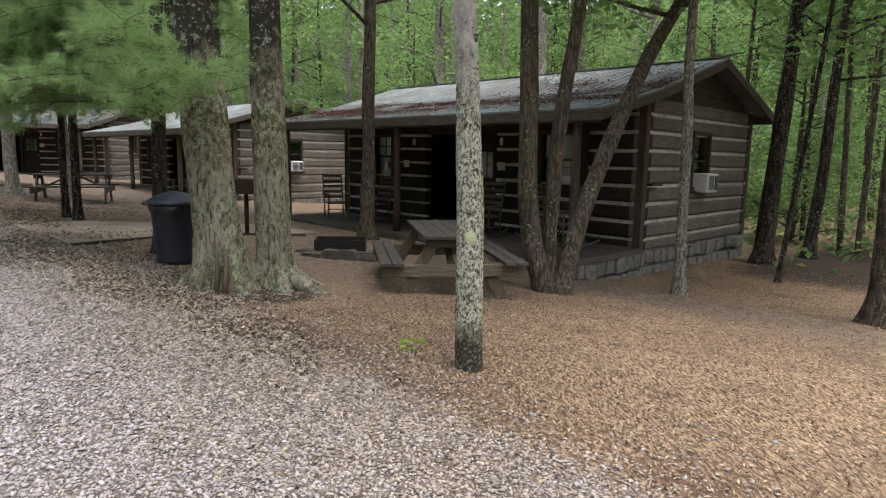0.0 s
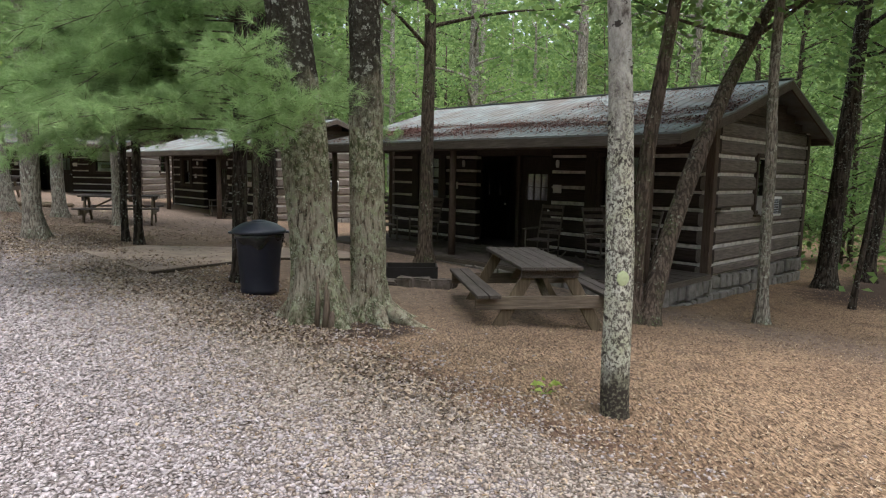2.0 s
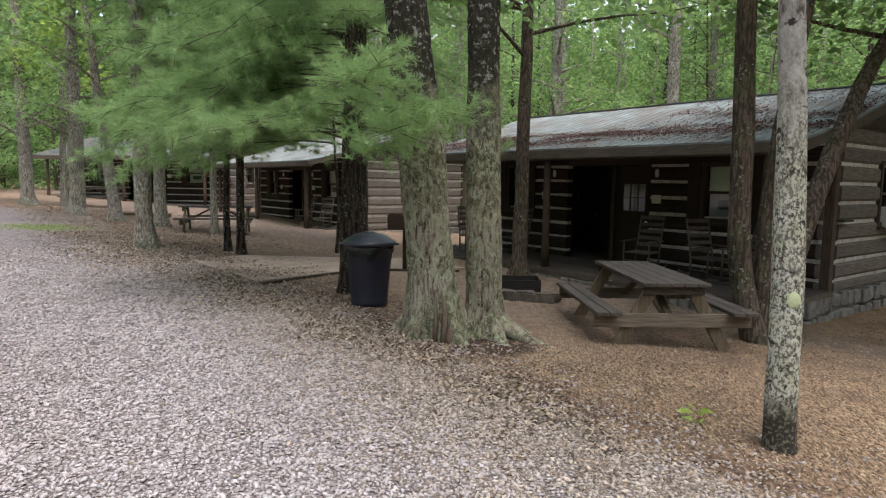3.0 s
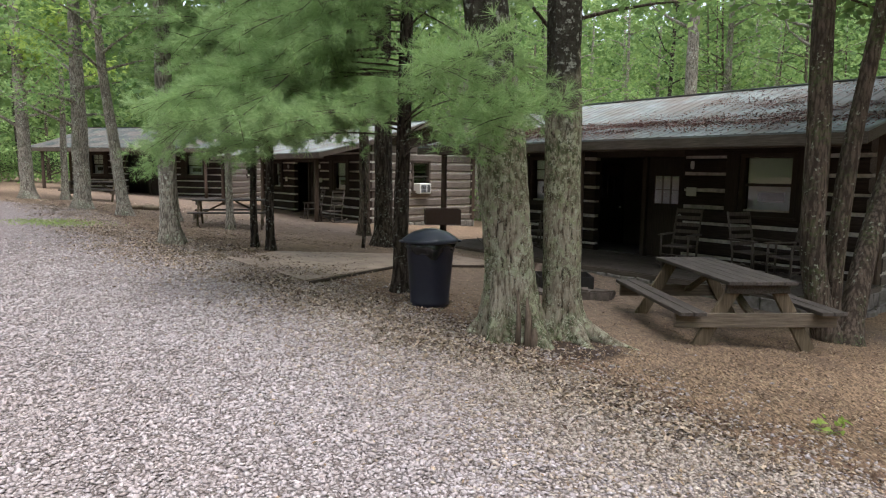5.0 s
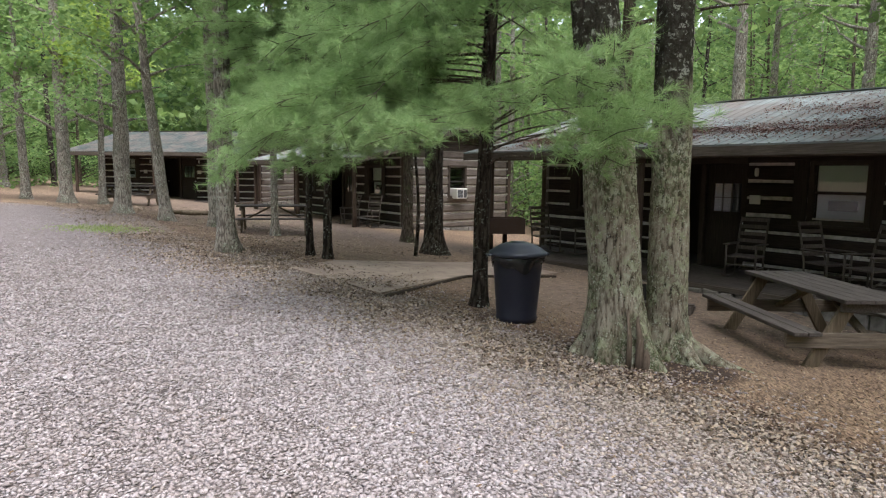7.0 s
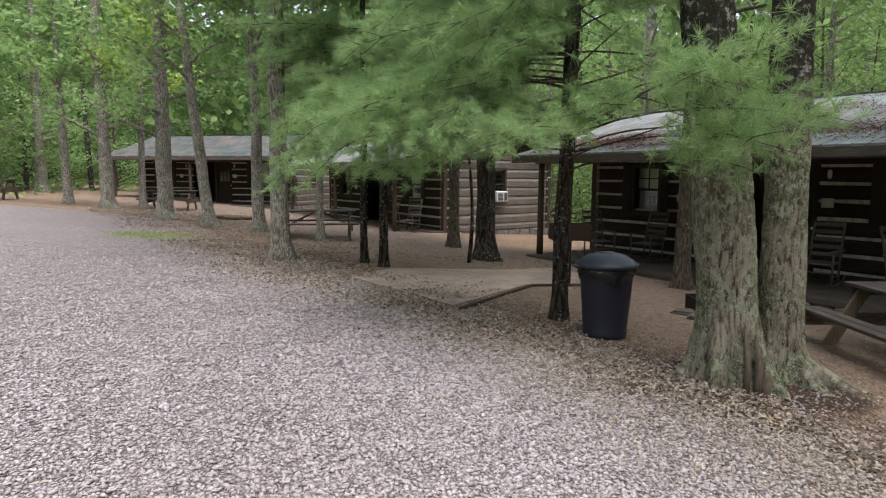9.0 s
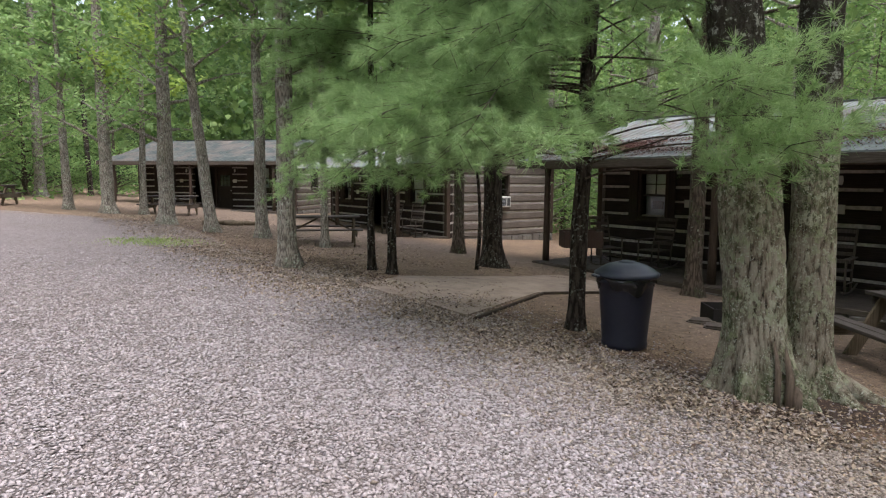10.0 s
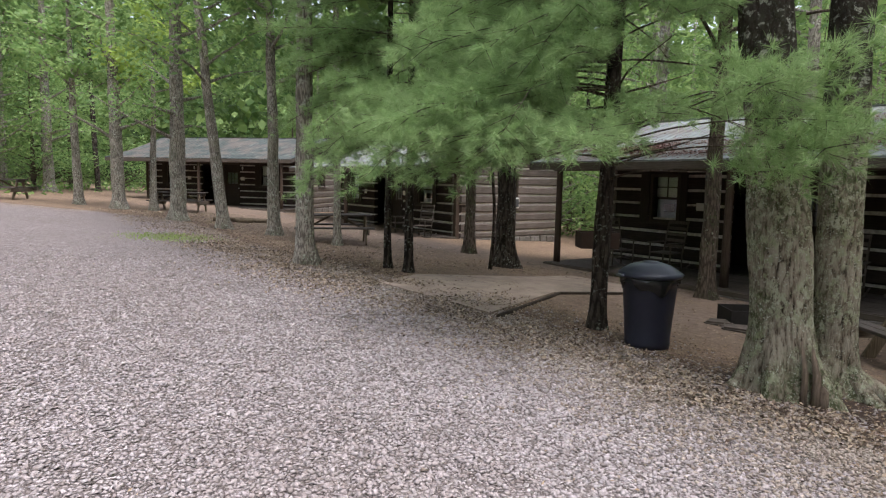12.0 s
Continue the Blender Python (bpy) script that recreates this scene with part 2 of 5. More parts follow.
LITTER = litter_material("dead_leaf", (0.07, 0.045, 0.03), (0.31, 0.222, 0.14), (0.54, 0.43, 0.30))
VERGE_LITTER = litter_material("scattered_leaf", (0.05, 0.032, 0.022), (0.31, 0.235, 0.165), (0.52, 0.43, 0.32))
ROOF_LITTER = litter_material("wet_dead_leaf", (0.09, 0.042, 0.034), (0.2, 0.098, 0.078), (0.32, 0.2, 0.16))


def wood_material(name, dark, light, axis="x", spread=0.35, rough=0.85, scale=1.0):
    k = Mat(name, rough, 0.2)
    st = {"x": (0.06, 1, 1), "y": (1, 0.06, 1), "z": (1, 1, 0.06)}[axis]
    grain = k.noise(55 * scale, 6, k.scaled(*st), 0.65)
    c = k.ramp(grain, (0.3, dark), (0.7, light))
    stain = k.step(k.noise(2.3, 4), 0.42, 0.72)
    c = k.mix(k.math("MULTIPLY", stain, 0.5), c, dark)
    c = k.mix(k.math("MULTIPLY", k.random(), spread), c, dark)
    return k.colour(c).bump(grain, 0.45, 0.01).m


# porch shade is put into the long-wall log colour; gable logs stay lit and grey
LOG_X = wood_material("stained_shaded_log", (0.02, 0.014, 0.011), (0.066, 0.047, 0.037), "x")
LOG_Y = wood_material("weathered_lit_gable_log", (0.085, 0.069, 0.058), (0.26, 0.22, 0.188), "y")
BOARD = wood_material("dark_board", (0.032, 0.024, 0.018), (0.10, 0.075, 0.058), "y")
BOARD_X = wood_material("fascia_board", (0.06, 0.048, 0.038), (0.17, 0.14, 0.112), "x")
POST = wood_material("porch_post", (0.045, 0.03, 0.022), (0.14, 0.10, 0.075), "z")
DECK = wood_material("porch_deck", (0.04, 0.032, 0.027), (0.11, 0.09, 0.075), "x")
TABLE = wood_material("grey_table_wood", (0.038, 0.031, 0.026), (0.125, 0.108, 0.093), "x")
TABLE_SUPPORT = wood_material("tan_support_board", (0.08, 0.062, 0.046), (0.21, 0.17, 0.125), "y")
TABLE_LEG = wood_material("tan_table_leg", (0.075, 0.056, 0.036), (0.215, 0.168, 0.11), "z")
CHAIR = wood_material("rocker_wood", (0.06, 0.047, 0.039), (0.18, 0.147, 0.12), "z", rough=0.7)
DOOR = wood_material("dark_door_wood", (0.02, 0.014, 0.01), (0.055, 0.038, 0.028), "z", rough=0.6)
EDGING = wood_material("edging_timber", (0.03, 0.022, 0.016), (0.085, 0.062, 0.045), "x")
BROKEN = wood_material("rotten_wood", (0.055, 0.04, 0.028), (0.19, 0.145, 0.105), "z")


def chink_material():
    k = Mat("white_chinking", 0.95, 0.15)
    n = k.noise(14, 5)
    c = k.ramp(n, (0.28, (0.34, 0.305, 0.265)), (0.6, (0.60, 0.56, 0.505)))
    c = k.mix(k.step(k.noise(2.1, 4), 0.55, 0.8), c, (0.25, 0.215, 0.18))
    return k.colour(c).bump(n, 0.4, 0.01).m


CHINK = chink_material()


def roof_material(name, tone):
    k = Mat(name, 0.75, 0.25, 0.1)
    n = k.noise(1.6, 5)
    c = k.ramp(n, (0.3, tuple(0.55 * x for x in tone)), (0.7, tone))
    c = k.mix(k.step(k.noise(5, 6, k.scaled(1, 0.2, 1)), 0.55, 0.75), c, (0.16, 0.17, 0.15))
    c = k.mix(k.math("MULTIPLY", k.step(k.noise(1.1, 6), 0.43, 0.6), 0.7), c, (0.13, 0.105, 0.09))
    return k.colour(c).rough(k.ramp(k.noise(9, 4), (0.3, (0.68,)), (0.7, (0.9,)))).m


ROOF = roof_material("galvanised_roof", (0.235, 0.268, 0.262))
ROOF_DARK = roof_material("dark_green_roof", (0.06, 0.077, 0.072))


def plain(name, colour, rough=0.5, spec=0.4, metal=0.0, wear=0.25, scale=18):
    k = Mat(name, rough, spec, metal)
    n = k.noise(scale, 5)
    c = k.mix(k.math("MULTIPLY", k.step(n, 0.45, 0.8), wear), colour, tuple(0.5 * x + 0.03 for x in colour))
    return k.colour(c).bump(n, 0.1, 0.005).m


CAN_PLASTIC = plain("black_plastic", (0.015, 0.016, 0.027), 0.42, 0.4)
CAN_LID = plain("dark_lid_plastic", (0.028, 0.033, 0.05), 0.4, 0.5)
BAG = plain("bin_liner", (0.01, 0.01, 0.011), 0.25, 0.6)
WHITE_METAL = plain("white_enamel", (0.62, 0.61, 0.57), 0.45)
LICHEN = plain("pale_lichen", (0.44, 0.48, 0.28), 0.95, 0.1, 0.0, 0.6, 60)
GRILLE = plain("dark_grille", (0.06, 0.06, 0.06), 0.6)
RUST = plain("rusty_iron", (0.05, 0.032, 0.024), 0.85, 0.2, 0.3, 0.5)
PAPER = plain("white_sign", (0.66, 0.64, 0.58), 0.7)
# near-white, to give the upper panes their bright reflection
REFLECTION_SHEET = plain("pale_reflection_sheet", (0.86, 0.87, 0.8), 0.8, wear=0.1)
CURTAIN = plain("grey_curtain", (0.13, 0.138, 0.14), 0.9)
SHEER = plain("sheer_curtain", (0.52, 0.55, 0.6), 0.9)
SOOT = plain("sooty_iron", (0.018, 0.015, 0.013), 0.8, 0.25)
SASH = plain("dark_sash", (0.03, 0.025, 0.02), 0.6)
INSIDE = plain("dark_room_plaster", (0.07, 0.06, 0.05), 0.9)


def glass_material():
    k = Mat("window_glass", 0.02, 0.5)
    k.b.inputs["Transmission Weight"].default_value = 1.0
    k.b.inputs["Base Color"].default_value = (0.85, 0.9, 0.88, 1)
    k.b.inputs["IOR"].default_value = 1.5
    return k.m


GLASS = glass_material()

# ---- the lie of the land ----
CORNER = Vector((3.77, 12.0, 0.0))
SITE = Matrix.Translation(CORNER) @ Matrix.Rotation(radians(-45), 4, "Z")
SITE_INV = SITE.inverted()
ROAD_EDGE = -8.4
smooth = np.vectorize(lambda x, y, s: noise.noise((x * s, y * s, 3.1)))


def land(x, y):
    s = -0.06038 * x - 0.03215 * y
    z = 0.16082 + 1.6 * np.tanh(s / 1.6)
    z = z + 0.15 * np.exp(-((x + 6) ** 2 + (y - 9.5) ** 2) / 32) - 0.1 * np.exp(-((x + 1) ** 2 + (y + 0.5) ** 2) / 18)
    z = z - 0.15 * np.exp(-((x - 3.7) ** 2 + (y - 11.4) ** 2) / 9)
    return z


def site(u, v, z=0.0):
    """A place along (u, to the far cabins) and behind (v) the near cabin's front wall."""
    return SITE @ Vector((-u, v, z))


def to_site(x, y):
    dx, dy = x - CORNER.x, y - CORNER.y
    return (dy - dx) * 0.70711, (dx + dy) * 0.70711


# ---- mesh helpers ----


def part(name, bm, material, parent, label=""):
    me = bpy.data.meshes.new(name)
    bm.to_mesh(me)
    bm.free()
    me.materials.append(material)
    ob = new(name, me)
    ob.parent = parent
    return tagged(ob, label)


def part_like(name, me, parent, m):
    ob = new(name, me)
    ob.parent = parent
    ob.matrix_basis = m
    return ob


def thing(name, m, label, category, group="", kind=""):
    ob = new(name)
    ob.empty_display_size = 0.2
    ob.matrix_basis = m
    return tagged(ob, label, category, group, kind)


def box(bm, x0, x1, y0, y1, z0, z1, bevel=0.0, m=None):
    vs = [bm.verts.new((x, y, z)) for x in (x0, x1) for y in (y0, y1) for z in (z0, z1)]
    fs = [bm.faces.new([vs[i] for i in q]) for q in ((0, 1, 3, 2), (4, 6, 7, 5), (0, 4, 5, 1), (2, 3, 7, 6), (0, 2, 6, 4), (1, 5, 7, 3))]
    if m is not None:
        bmesh.ops.transform(bm, matrix=m, verts=vs)
    if bevel:
        es = {e for f in fs for e in f.edges}
        bmesh.ops.bevel(bm, geom=list(es), offset=bevel, segments=1, affect="EDGES", profile=0.7)
    return vs


def boxed(name, dims, material, parent, label="", bevel=0.006, m=None):
    bm = bmesh.new()
    box(bm, *dims, bevel=bevel, m=m)
    return part(name, bm, material, parent, label)


def beam(bm, a, b, w, h, bevel=0.006):
    """A squared stick from a to b."""
    a, b = Vector(a), Vector(b)
    d = b - a
    m = Matrix.Translation(a) @ d.to_track_quat("X", "Z").to_matrix().to_4x4()
    box(bm, 0, d.length, -w / 2, w / 2, -h / 2, h / 2, bevel, m)


def tube(bm, pts, radii, sides=12, rough=0.0, close=True, flare=0.0, seed=0.0, root=1.0, furrow=0.0):
    """A round body along pts; flare spreads ribs of root at its foot."""
    rings = []
    pts = [Vector(p) for p in pts]
    for i, (p, r) in enumerate(zip(pts, radii)):
        d = (pts[min(i + 1, len(pts) - 1)] - pts[max(i - 1, 0)]).normalized()
        q = Vector((0, 0, 1)).rotation_difference(d).to_matrix()
        ring = []
        for s in range(sides):
            a = 2 * math.pi * s / sides
            c = Vector((math.cos(a), math.sin(a), 0))
            k = 1 + rough * noise.noise((c.x * 1.7 + seed, c.y * 1.7, p.z * 1.3 + seed))
            if flare:
                rise = max(0.0, 1 - (p.z - pts[0].z) / flare)
                k += rise ** 2 * root * (0.5 + 0.55 * max(0, math.sin(5 * a + seed)) + 0.3 * noise.noise((c.x * 2, c.y * 2, seed)))
            vert = None
            if furrow:
                cut = min(1.0, 2.6 * abs(noise.noise((c.x * r * 30 + seed, c.y * r * 30, p.z * 6))) + 0.5 * abs(noise.noise((c.x * r * 55, c.y * r * 55 + seed, p.z * 14))))
                k += furrow * (cut - 0.6) / r
                vert = bm.verts.new(p + q @ (c * r * k))
                vert[bm.verts.layers.float["furrow"]] = cut
            ring.append(vert or bm.verts.new(p + q @ (c * r * k)))
        rings.append(ring)
    for a, b in zip(rings, rings[1:]):
        for s in range(sides):
            bm.faces.new((a[s], a[(s + 1) % sides], b[(s + 1) % sides], b[s])).smooth = True
    if close:
        bm.faces.new(rings[0][::-1])
        bm.faces.new(rings[-1])


def lathe(bm, profile, sides=32, wobble=0.0):
    rings = []
    for r, z in profile:
        rings.append([bm.verts.new((r * math.cos(2 * math.pi * s / sides), r * math.sin(2 * math.pi * s / sides), z + wobble * math.sin(7 * s + 40 * z))) for s in range(sides)])
    for a, b in zip(rings, rings[1:]):
        for s in range(sides):
            bm.faces.new((a[s], a[(s + 1) % sides], b[(s + 1) % sides], b[s])).smooth = True
    bm.faces.new(rings[0][::-1])
    bm.faces.new(rings[-1])


def cloud_mesh(name, verts, faces, material):
    """A mesh from arrays: verts (n, 3), faces (m, k)."""
    me = bpy.data.meshes.new(name)
    me.vertices.add(len(verts))
    me.vertices.foreach_set("co", np.ascontiguousarray(verts, dtype=np.float32).ravel())
    k = faces.shape[1]
    me.loops.add(faces.size)
    me.loops.foreach_set("vertex_index", np.ascontiguousarray(faces, dtype=np.int32).ravel())
    me.polygons.add(len(faces))
    me.polygons.foreach_set("loop_start", np.arange(0, faces.size, k, dtype=np.int32))
    me.update(calc_edges=True)
    me.materials.append(material)
    return me


def unit(a):
    return a / np.maximum(np.linalg.norm(a, axis=1, keepdims=True), 1e-6)


def leaf_cloud(name, places, size, material, rng, flat=0.6, narrow=0.55):
    """Diamond-shaped, slightly folded leaves at the places."""
    n = len(places)
    up = unit(np.c_[rng.normal(0, 1 - flat + 0.25, (n, 2)), np.ones(n)])
    along = unit(np.cross(up, rng.normal(0, 1, (n, 3))))
    side = np.cross(up, along)
    s = (size * rng.uniform(0.6, 1.35, n))[:, None]
    tip = along * s
    v = np.stack([places - tip * 0.5, places + side * s * narrow * 0.5 + up * s * 0.06, places + tip * 0.5 - up * s * 0.1, places - side * s * narrow * 0.5 + up * s * 0.06], 1).reshape(-1, 3)
    return cloud_mesh(name, v, np.arange(4 * n).reshape(n, 4), material)


# ---- ground ----


def ground():
    dense_x, dense_y = np.arange(-26, 12.01, 0.16), np.arange(-6, 27.01, 0.16)
    out = np.array([1.5, 4, 8, 14, 22, 34, 50, 80, 130, 220, 400, 800, 1500])
    xs = np.r_[(dense_x[0] - out)[::-1], dense_x, dense_x[-1] + out]
    ys = np.r_[(dense_y[0] - out)[::-1], dense_y, dense_y[-1] + out]
    gx, gy = np.meshgrid(xs, ys)
    rough = smooth(gx, gy, 0.9) * 0.025 + smooth(gx, gy, 3.3) * 0.012
    rough *= 1 - np.exp(-(((gx + 4.9) ** 2 + (gy - 11.3) ** 2) / 7.0) ** 2)
    u, v = to_site(gx, gy)
    near_cabin = np.exp(-np.maximum(0, np.abs(v + 0.5) - 4) ** 2)
    gz = land(gx, gy) + rough * (1 - 0.5 * near_cabin)
    n, m = gx.shape
    idx = np.arange(n * m).reshape(n, m)
    faces = np.stack([idx[:-1, :-1], idx[:-1, 1:], idx[1:, 1:], idx[1:, :-1]], -1).reshape(-1, 4)
    me = cloud_mesh("ground", np.c_[gx.ravel(), gy.ravel(), gz.ravel()], faces, GROUND)
    edge = ROAD_EDGE + 0.35 * smooth(gx, gy, 0.3) - np.maximum(0, u - 20) * 0.95
    grav = 1 / (1 + np.exp((v - edge) / 0.2))
    grav *= 1 / (1 + np.exp(-(v + 21) / 0.8))
    bare = (1 - 0.55 / (1 + np.exp(-(u - 5.5)))) * np.exp(-((v + 5.4) / 2.6) ** 2) * (1 / (1 + np.exp(-(u + 0.2) / 0.8))) * 0.95 + 0.8 * np.exp(-((v + 2.5) / 1.0) ** 2) + 0.35 / (1 + np.exp(-(u - 9) / 1.5))
    verge = np.exp(-((v - edge + 0.45) / 0.95) ** 2)
    soil = 1.2 * np.exp(-(((gx + 2.2) / 0.95) ** 2 + ((gy - 6.75) / 0.72) ** 2) ** 2)
    # the woods floor past the gable takes the same dark brown, by region
    soil = np.maximum(soil, 0.85 / (1 + np.exp(-(v - 1.7) / 0.45)) / (1 + np.exp((u + 0.4) / 0.3)))
    for key, val in (("gravel", grav * (1 - 0.8 * np.clip(soil, 0, 1))), ("bare", np.clip(bare, 0, 1)), ("soil", soil), ("verge", verge)):
        at = me.attributes.new(key, "FLOAT", "POINT")
        at.data.foreach_set("value", val.ravel().astype(np.float32))
    me.polygons.foreach_set("use_smooth", np.ones(len(faces), dtype=bool))
    return tagged(new("ground", me), "forest floor of gravel, dirt and brown litter", "ground", kind="structure")


ground()


def gravel_stones(rng):
    """Loose stones of the gravel road, thicker where one walks past."""
    n = 215000
    x, y = rng.normal(-2.8, 4.3, n), rng.normal(4.4, 3.6, n)
    d = np.hypot(x + 2.2, y)
    u, v = to_site(x, y)
    edge = ROAD_EDGE + 0.35 * smooth(x, y, 0.3) - np.maximum(0, u - 20) * 0.95
    keep = (v < edge + rng.exponential(0.3, n) - 0.1)
    x, y, d, far_in = x[keep], y[keep], d[keep], (v - edge)[keep]
    n = len(x)
    s = (0.0095 + 0.0125 * rng.random(n) ** 1.5) * (0.95 + d * 0.025)
    z = land(x, y) + smooth(x, y, 0.9) * 0.025 + smooth(x, y, 3.3) * 0.012
    base = np.array([(1, 0, 0), (-1, 0, 0), (0, 1, 0), (0, -1, 0), (0, 0, 0.42), (0, 0, -0.42)], float)
    tri = np.array([(0, 2, 4), (2, 1, 4), (1, 3, 4), (3, 0, 4), (2, 0, 5), (1, 2, 5), (3, 1, 5), (0, 3, 5)])
    shape = base[None] * rng.uniform(0.7, 1.3, (n, 6, 1)) + rng.normal(0, 0.22, (n, 6, 3))
    th = rng.uniform(0, 6.28, n)
    c, sn = np.cos(th)[:, None], np.sin(th)[:, None]
    px, py = shape[:, :, 0] * c - shape[:, :, 1] * sn * 0.8, shape[:, :, 0] * sn + shape[:, :, 1] * c * 0.8
    v3 = np.stack([px * s[:, None] + x[:, None], py * s[:, None] + y[:, None], shape[:, :, 2] * s[:, None] + z[:, None] + s[:, None] * 0.2], -1)
    f = (tri[None] + 6 * np.arange(n)[:, None, None]).reshape(-1, 3)
    me = cloud_mesh("gravel", v3.reshape(-1, 3), f, PEBBLE)
    tan = (np.exp(-((far_in + 0.45) / 0.95) ** 2) > rng.random(n)).astype(np.float32)
    me.attributes.new("verge", "FLOAT", "POINT").data.foreach_set("value", np.repeat(tan, 6))
    return tagged(new("gravel", me), "loose grey crushed gravel on the road", "gravel", kind="stuff")


def leaf_litter(rng):
    n = 140000
    d = 0.9 + 15 * rng.random(n) ** 1.35
    a = rng.uniform(-1.3, 1.2, n)
    x, y = -1.5 + d * np.sin(a), 1.0 + d * np.cos(a)
    u, v = to_site(x, y)
    edge = ROAD_EDGE + 0.35 * smooth(x, y, 0.3)
    sparse = rng.random(n)
    keep = (v > edge - rng.exponential(0.8, n) * (rng.random(n) < 0.3) - rng.exponential(0.1, n)) & ((v < -2.3) | (u < -0.1)) & ((u < -0.6) | (sparse < np.where(u > 5, 0.5, 0.22)) | (v < -7.2)) & ~((u > -0.2) & (v > -2.4))
    x, y = x[keep], y[keep]
    z = land(x, y) + smooth(x, y, 0.9) * 0.025 + smooth(x, y, 3.3) * 0.012 + 0.012
    me = leaf_cloud("leaf_litter", np.c_[x, y, z], 0.03, LITTER, rng, 0.8, 0.38)
    far_u, far_v = rng.uniform(5, 24, 17000), -10.6 + rng.gamma(2.2, 1.4, 17000)
    spots = [site(a, b) for a, b in zip(far_u, far_v) if b < -2.6]
    x, y = np.array([p.x for p in spots]), np.array([p.y for p in spots])
    ok = ~((x > -7) & (x < -3.5) & (y > 8.4) & (y < 13.5))
    x, y = x[ok], y[ok]
    z = land(x, y) + smooth(x, y, 0.9) * 0.025 + smooth(x, y, 3.3) * 0.012 + 0.012
    far = leaf_cloud("leaf_litter", np.c_[x, y, z], 0.05, VERGE_LITTER, rng, 0.85, 0.45)
    m = 20000
    along, across = 15 * rng.random(m) ** 0.85 - 2.5, rng.normal(0, 1, m)
    wide = np.clip((along + 2.5) / 7, 0.35, 1.0)
    strip = [site(a, ROAD_EDGE + b) for a, b in zip(along, wide * (0.75 * across - 0.75))]
    x, y = np.array([p.x for p in strip]), np.array([p.y for p in strip])
    patchy = smooth(x, y, 0.8) + 0.6 * smooth(x, y, 2.4) + rng.normal(0, 0.2, m) > -0.05
    x, y = x[patchy], y[patchy]
    z = land(x, y) + smooth(x, y, 0.9) * 0.025 + smooth(x, y, 3.3) * 0.012 + 0.022
    tagged(new("leaf_litter", leaf_cloud("leaf_litter", np.c_[x, y, z], 0.042, VERGE_LITTER, rng, 0.75, 0.5)), "tan and dark leaf scraps along the road's edge", "leaf litter", kind="stuff")
    tagged(new("leaf_litter", far), "tan fallen leaves scattered over the yard", "leaf litter", kind="stuff")
    return tagged(new("leaf_litter", me), "dry brown fallen leaves and pine needles", "leaf litter", kind="stuff")


gravel_stones(np.random.default_rng(3))
leaf_litter(np.random.default_rng(4))

# ---- log cabins ----
COURSE, LOW, HIGH = 0.34, 0.10, 2.78
LENGTH, DEPTH = 9.35, 5.3


def log_mesh(name, length, axis, rng, material, height=0.275, thick=0.24):
    """A hewn log, rounded at its edges and not quite straight, of 40 triangles."""
    prof = [(-0.5, -0.34), (-0.5, 0.34), (-0.36, 0.5), (0.36, 0.5), (0.5, 0.34), (0.5, -0.34), (0.36, -0.5), (-0.36, -0.5)]
    bm = bmesh.new()
    rings = []
    for i in range(3):
        t = i / 2
        dy, dz, g = rng.uniform(-0.008, 0.008), rng.uniform(-0.01, 0.01), rng.uniform(0.95, 1.04)
        rings.append([bm.verts.new((t * length, p * thick + dy, q * height * g + dz)) for p, q in prof])
    for a, b in zip(rings, rings[1:]):
        for s in range(8):
            bm.faces.new((a[s], b[s], b[(s + 1) % 8], a[(s + 1) % 8]))
    bm.faces.new(rings[0])
    bm.faces.new(rings[-1][::-1])
    if axis == "y":
        bmesh.ops.rotate(bm, verts=bm.verts, cent=(0, 0, 0), matrix=Matrix.Rotation(radians(90), 3, "Z"))
    me = bpy.data.meshes.new(name)
    bm.to_mesh(me)
    bm.free()
    me.materials.append(material)
    return me


def log_wall(root, name, axis, start, end, fixed, openings, rng, top=HIGH):
    """A wall of logs with white chinking between them, cut round its openings (from, to, bottom, top)."""
    bm = bmesh.new()
    pieces = []
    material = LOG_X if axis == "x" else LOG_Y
    k = -1
    while LOW + COURSE * k + 0.05 < top:
        z0 = LOW + COURSE * k if k >= 0 else -0.12
        z1 = LOW + COURSE * (k + 1)
        mid = LOW + COURSE * (k + 0.5)
        cuts = sorted((a, b) for a, b, lo, hi in openings if lo < mid < hi)
        at, spans = start, []
        for a, b in cuts:
            spans.append((at, a))
            at = b
        spans.append((at, end))
        for a, b in spans:
            if b - a < 0.05:
                continue
            if axis == "x":
                box(bm, a, b, fixed - 0.07, fixed + 0.07, z0, z1)
            else:
                box(bm, fixed - 0.07, fixed + 0.07, a, b, z0, z1)
            pieces.append((a, b, mid if k >= 0 else mid + 0.05))
        k += 1
    bmesh.ops.remove_doubles(bm, verts=bm.verts[:], dist=0.001)
    wall = part(name, bm, CHINK, root, "white mortar chinking between dark logs")
    for a, b, mid in pieces:
        me = log_mesh("log", b - a + 0.02, axis, rng, material, 0.275 if mid > 0 else 0.18)
        part_like("log", me, wall, pose(a - 0.01, fixed, mid) if axis == "x" else pose(fixed, a - 0.01, mid))
    return wall


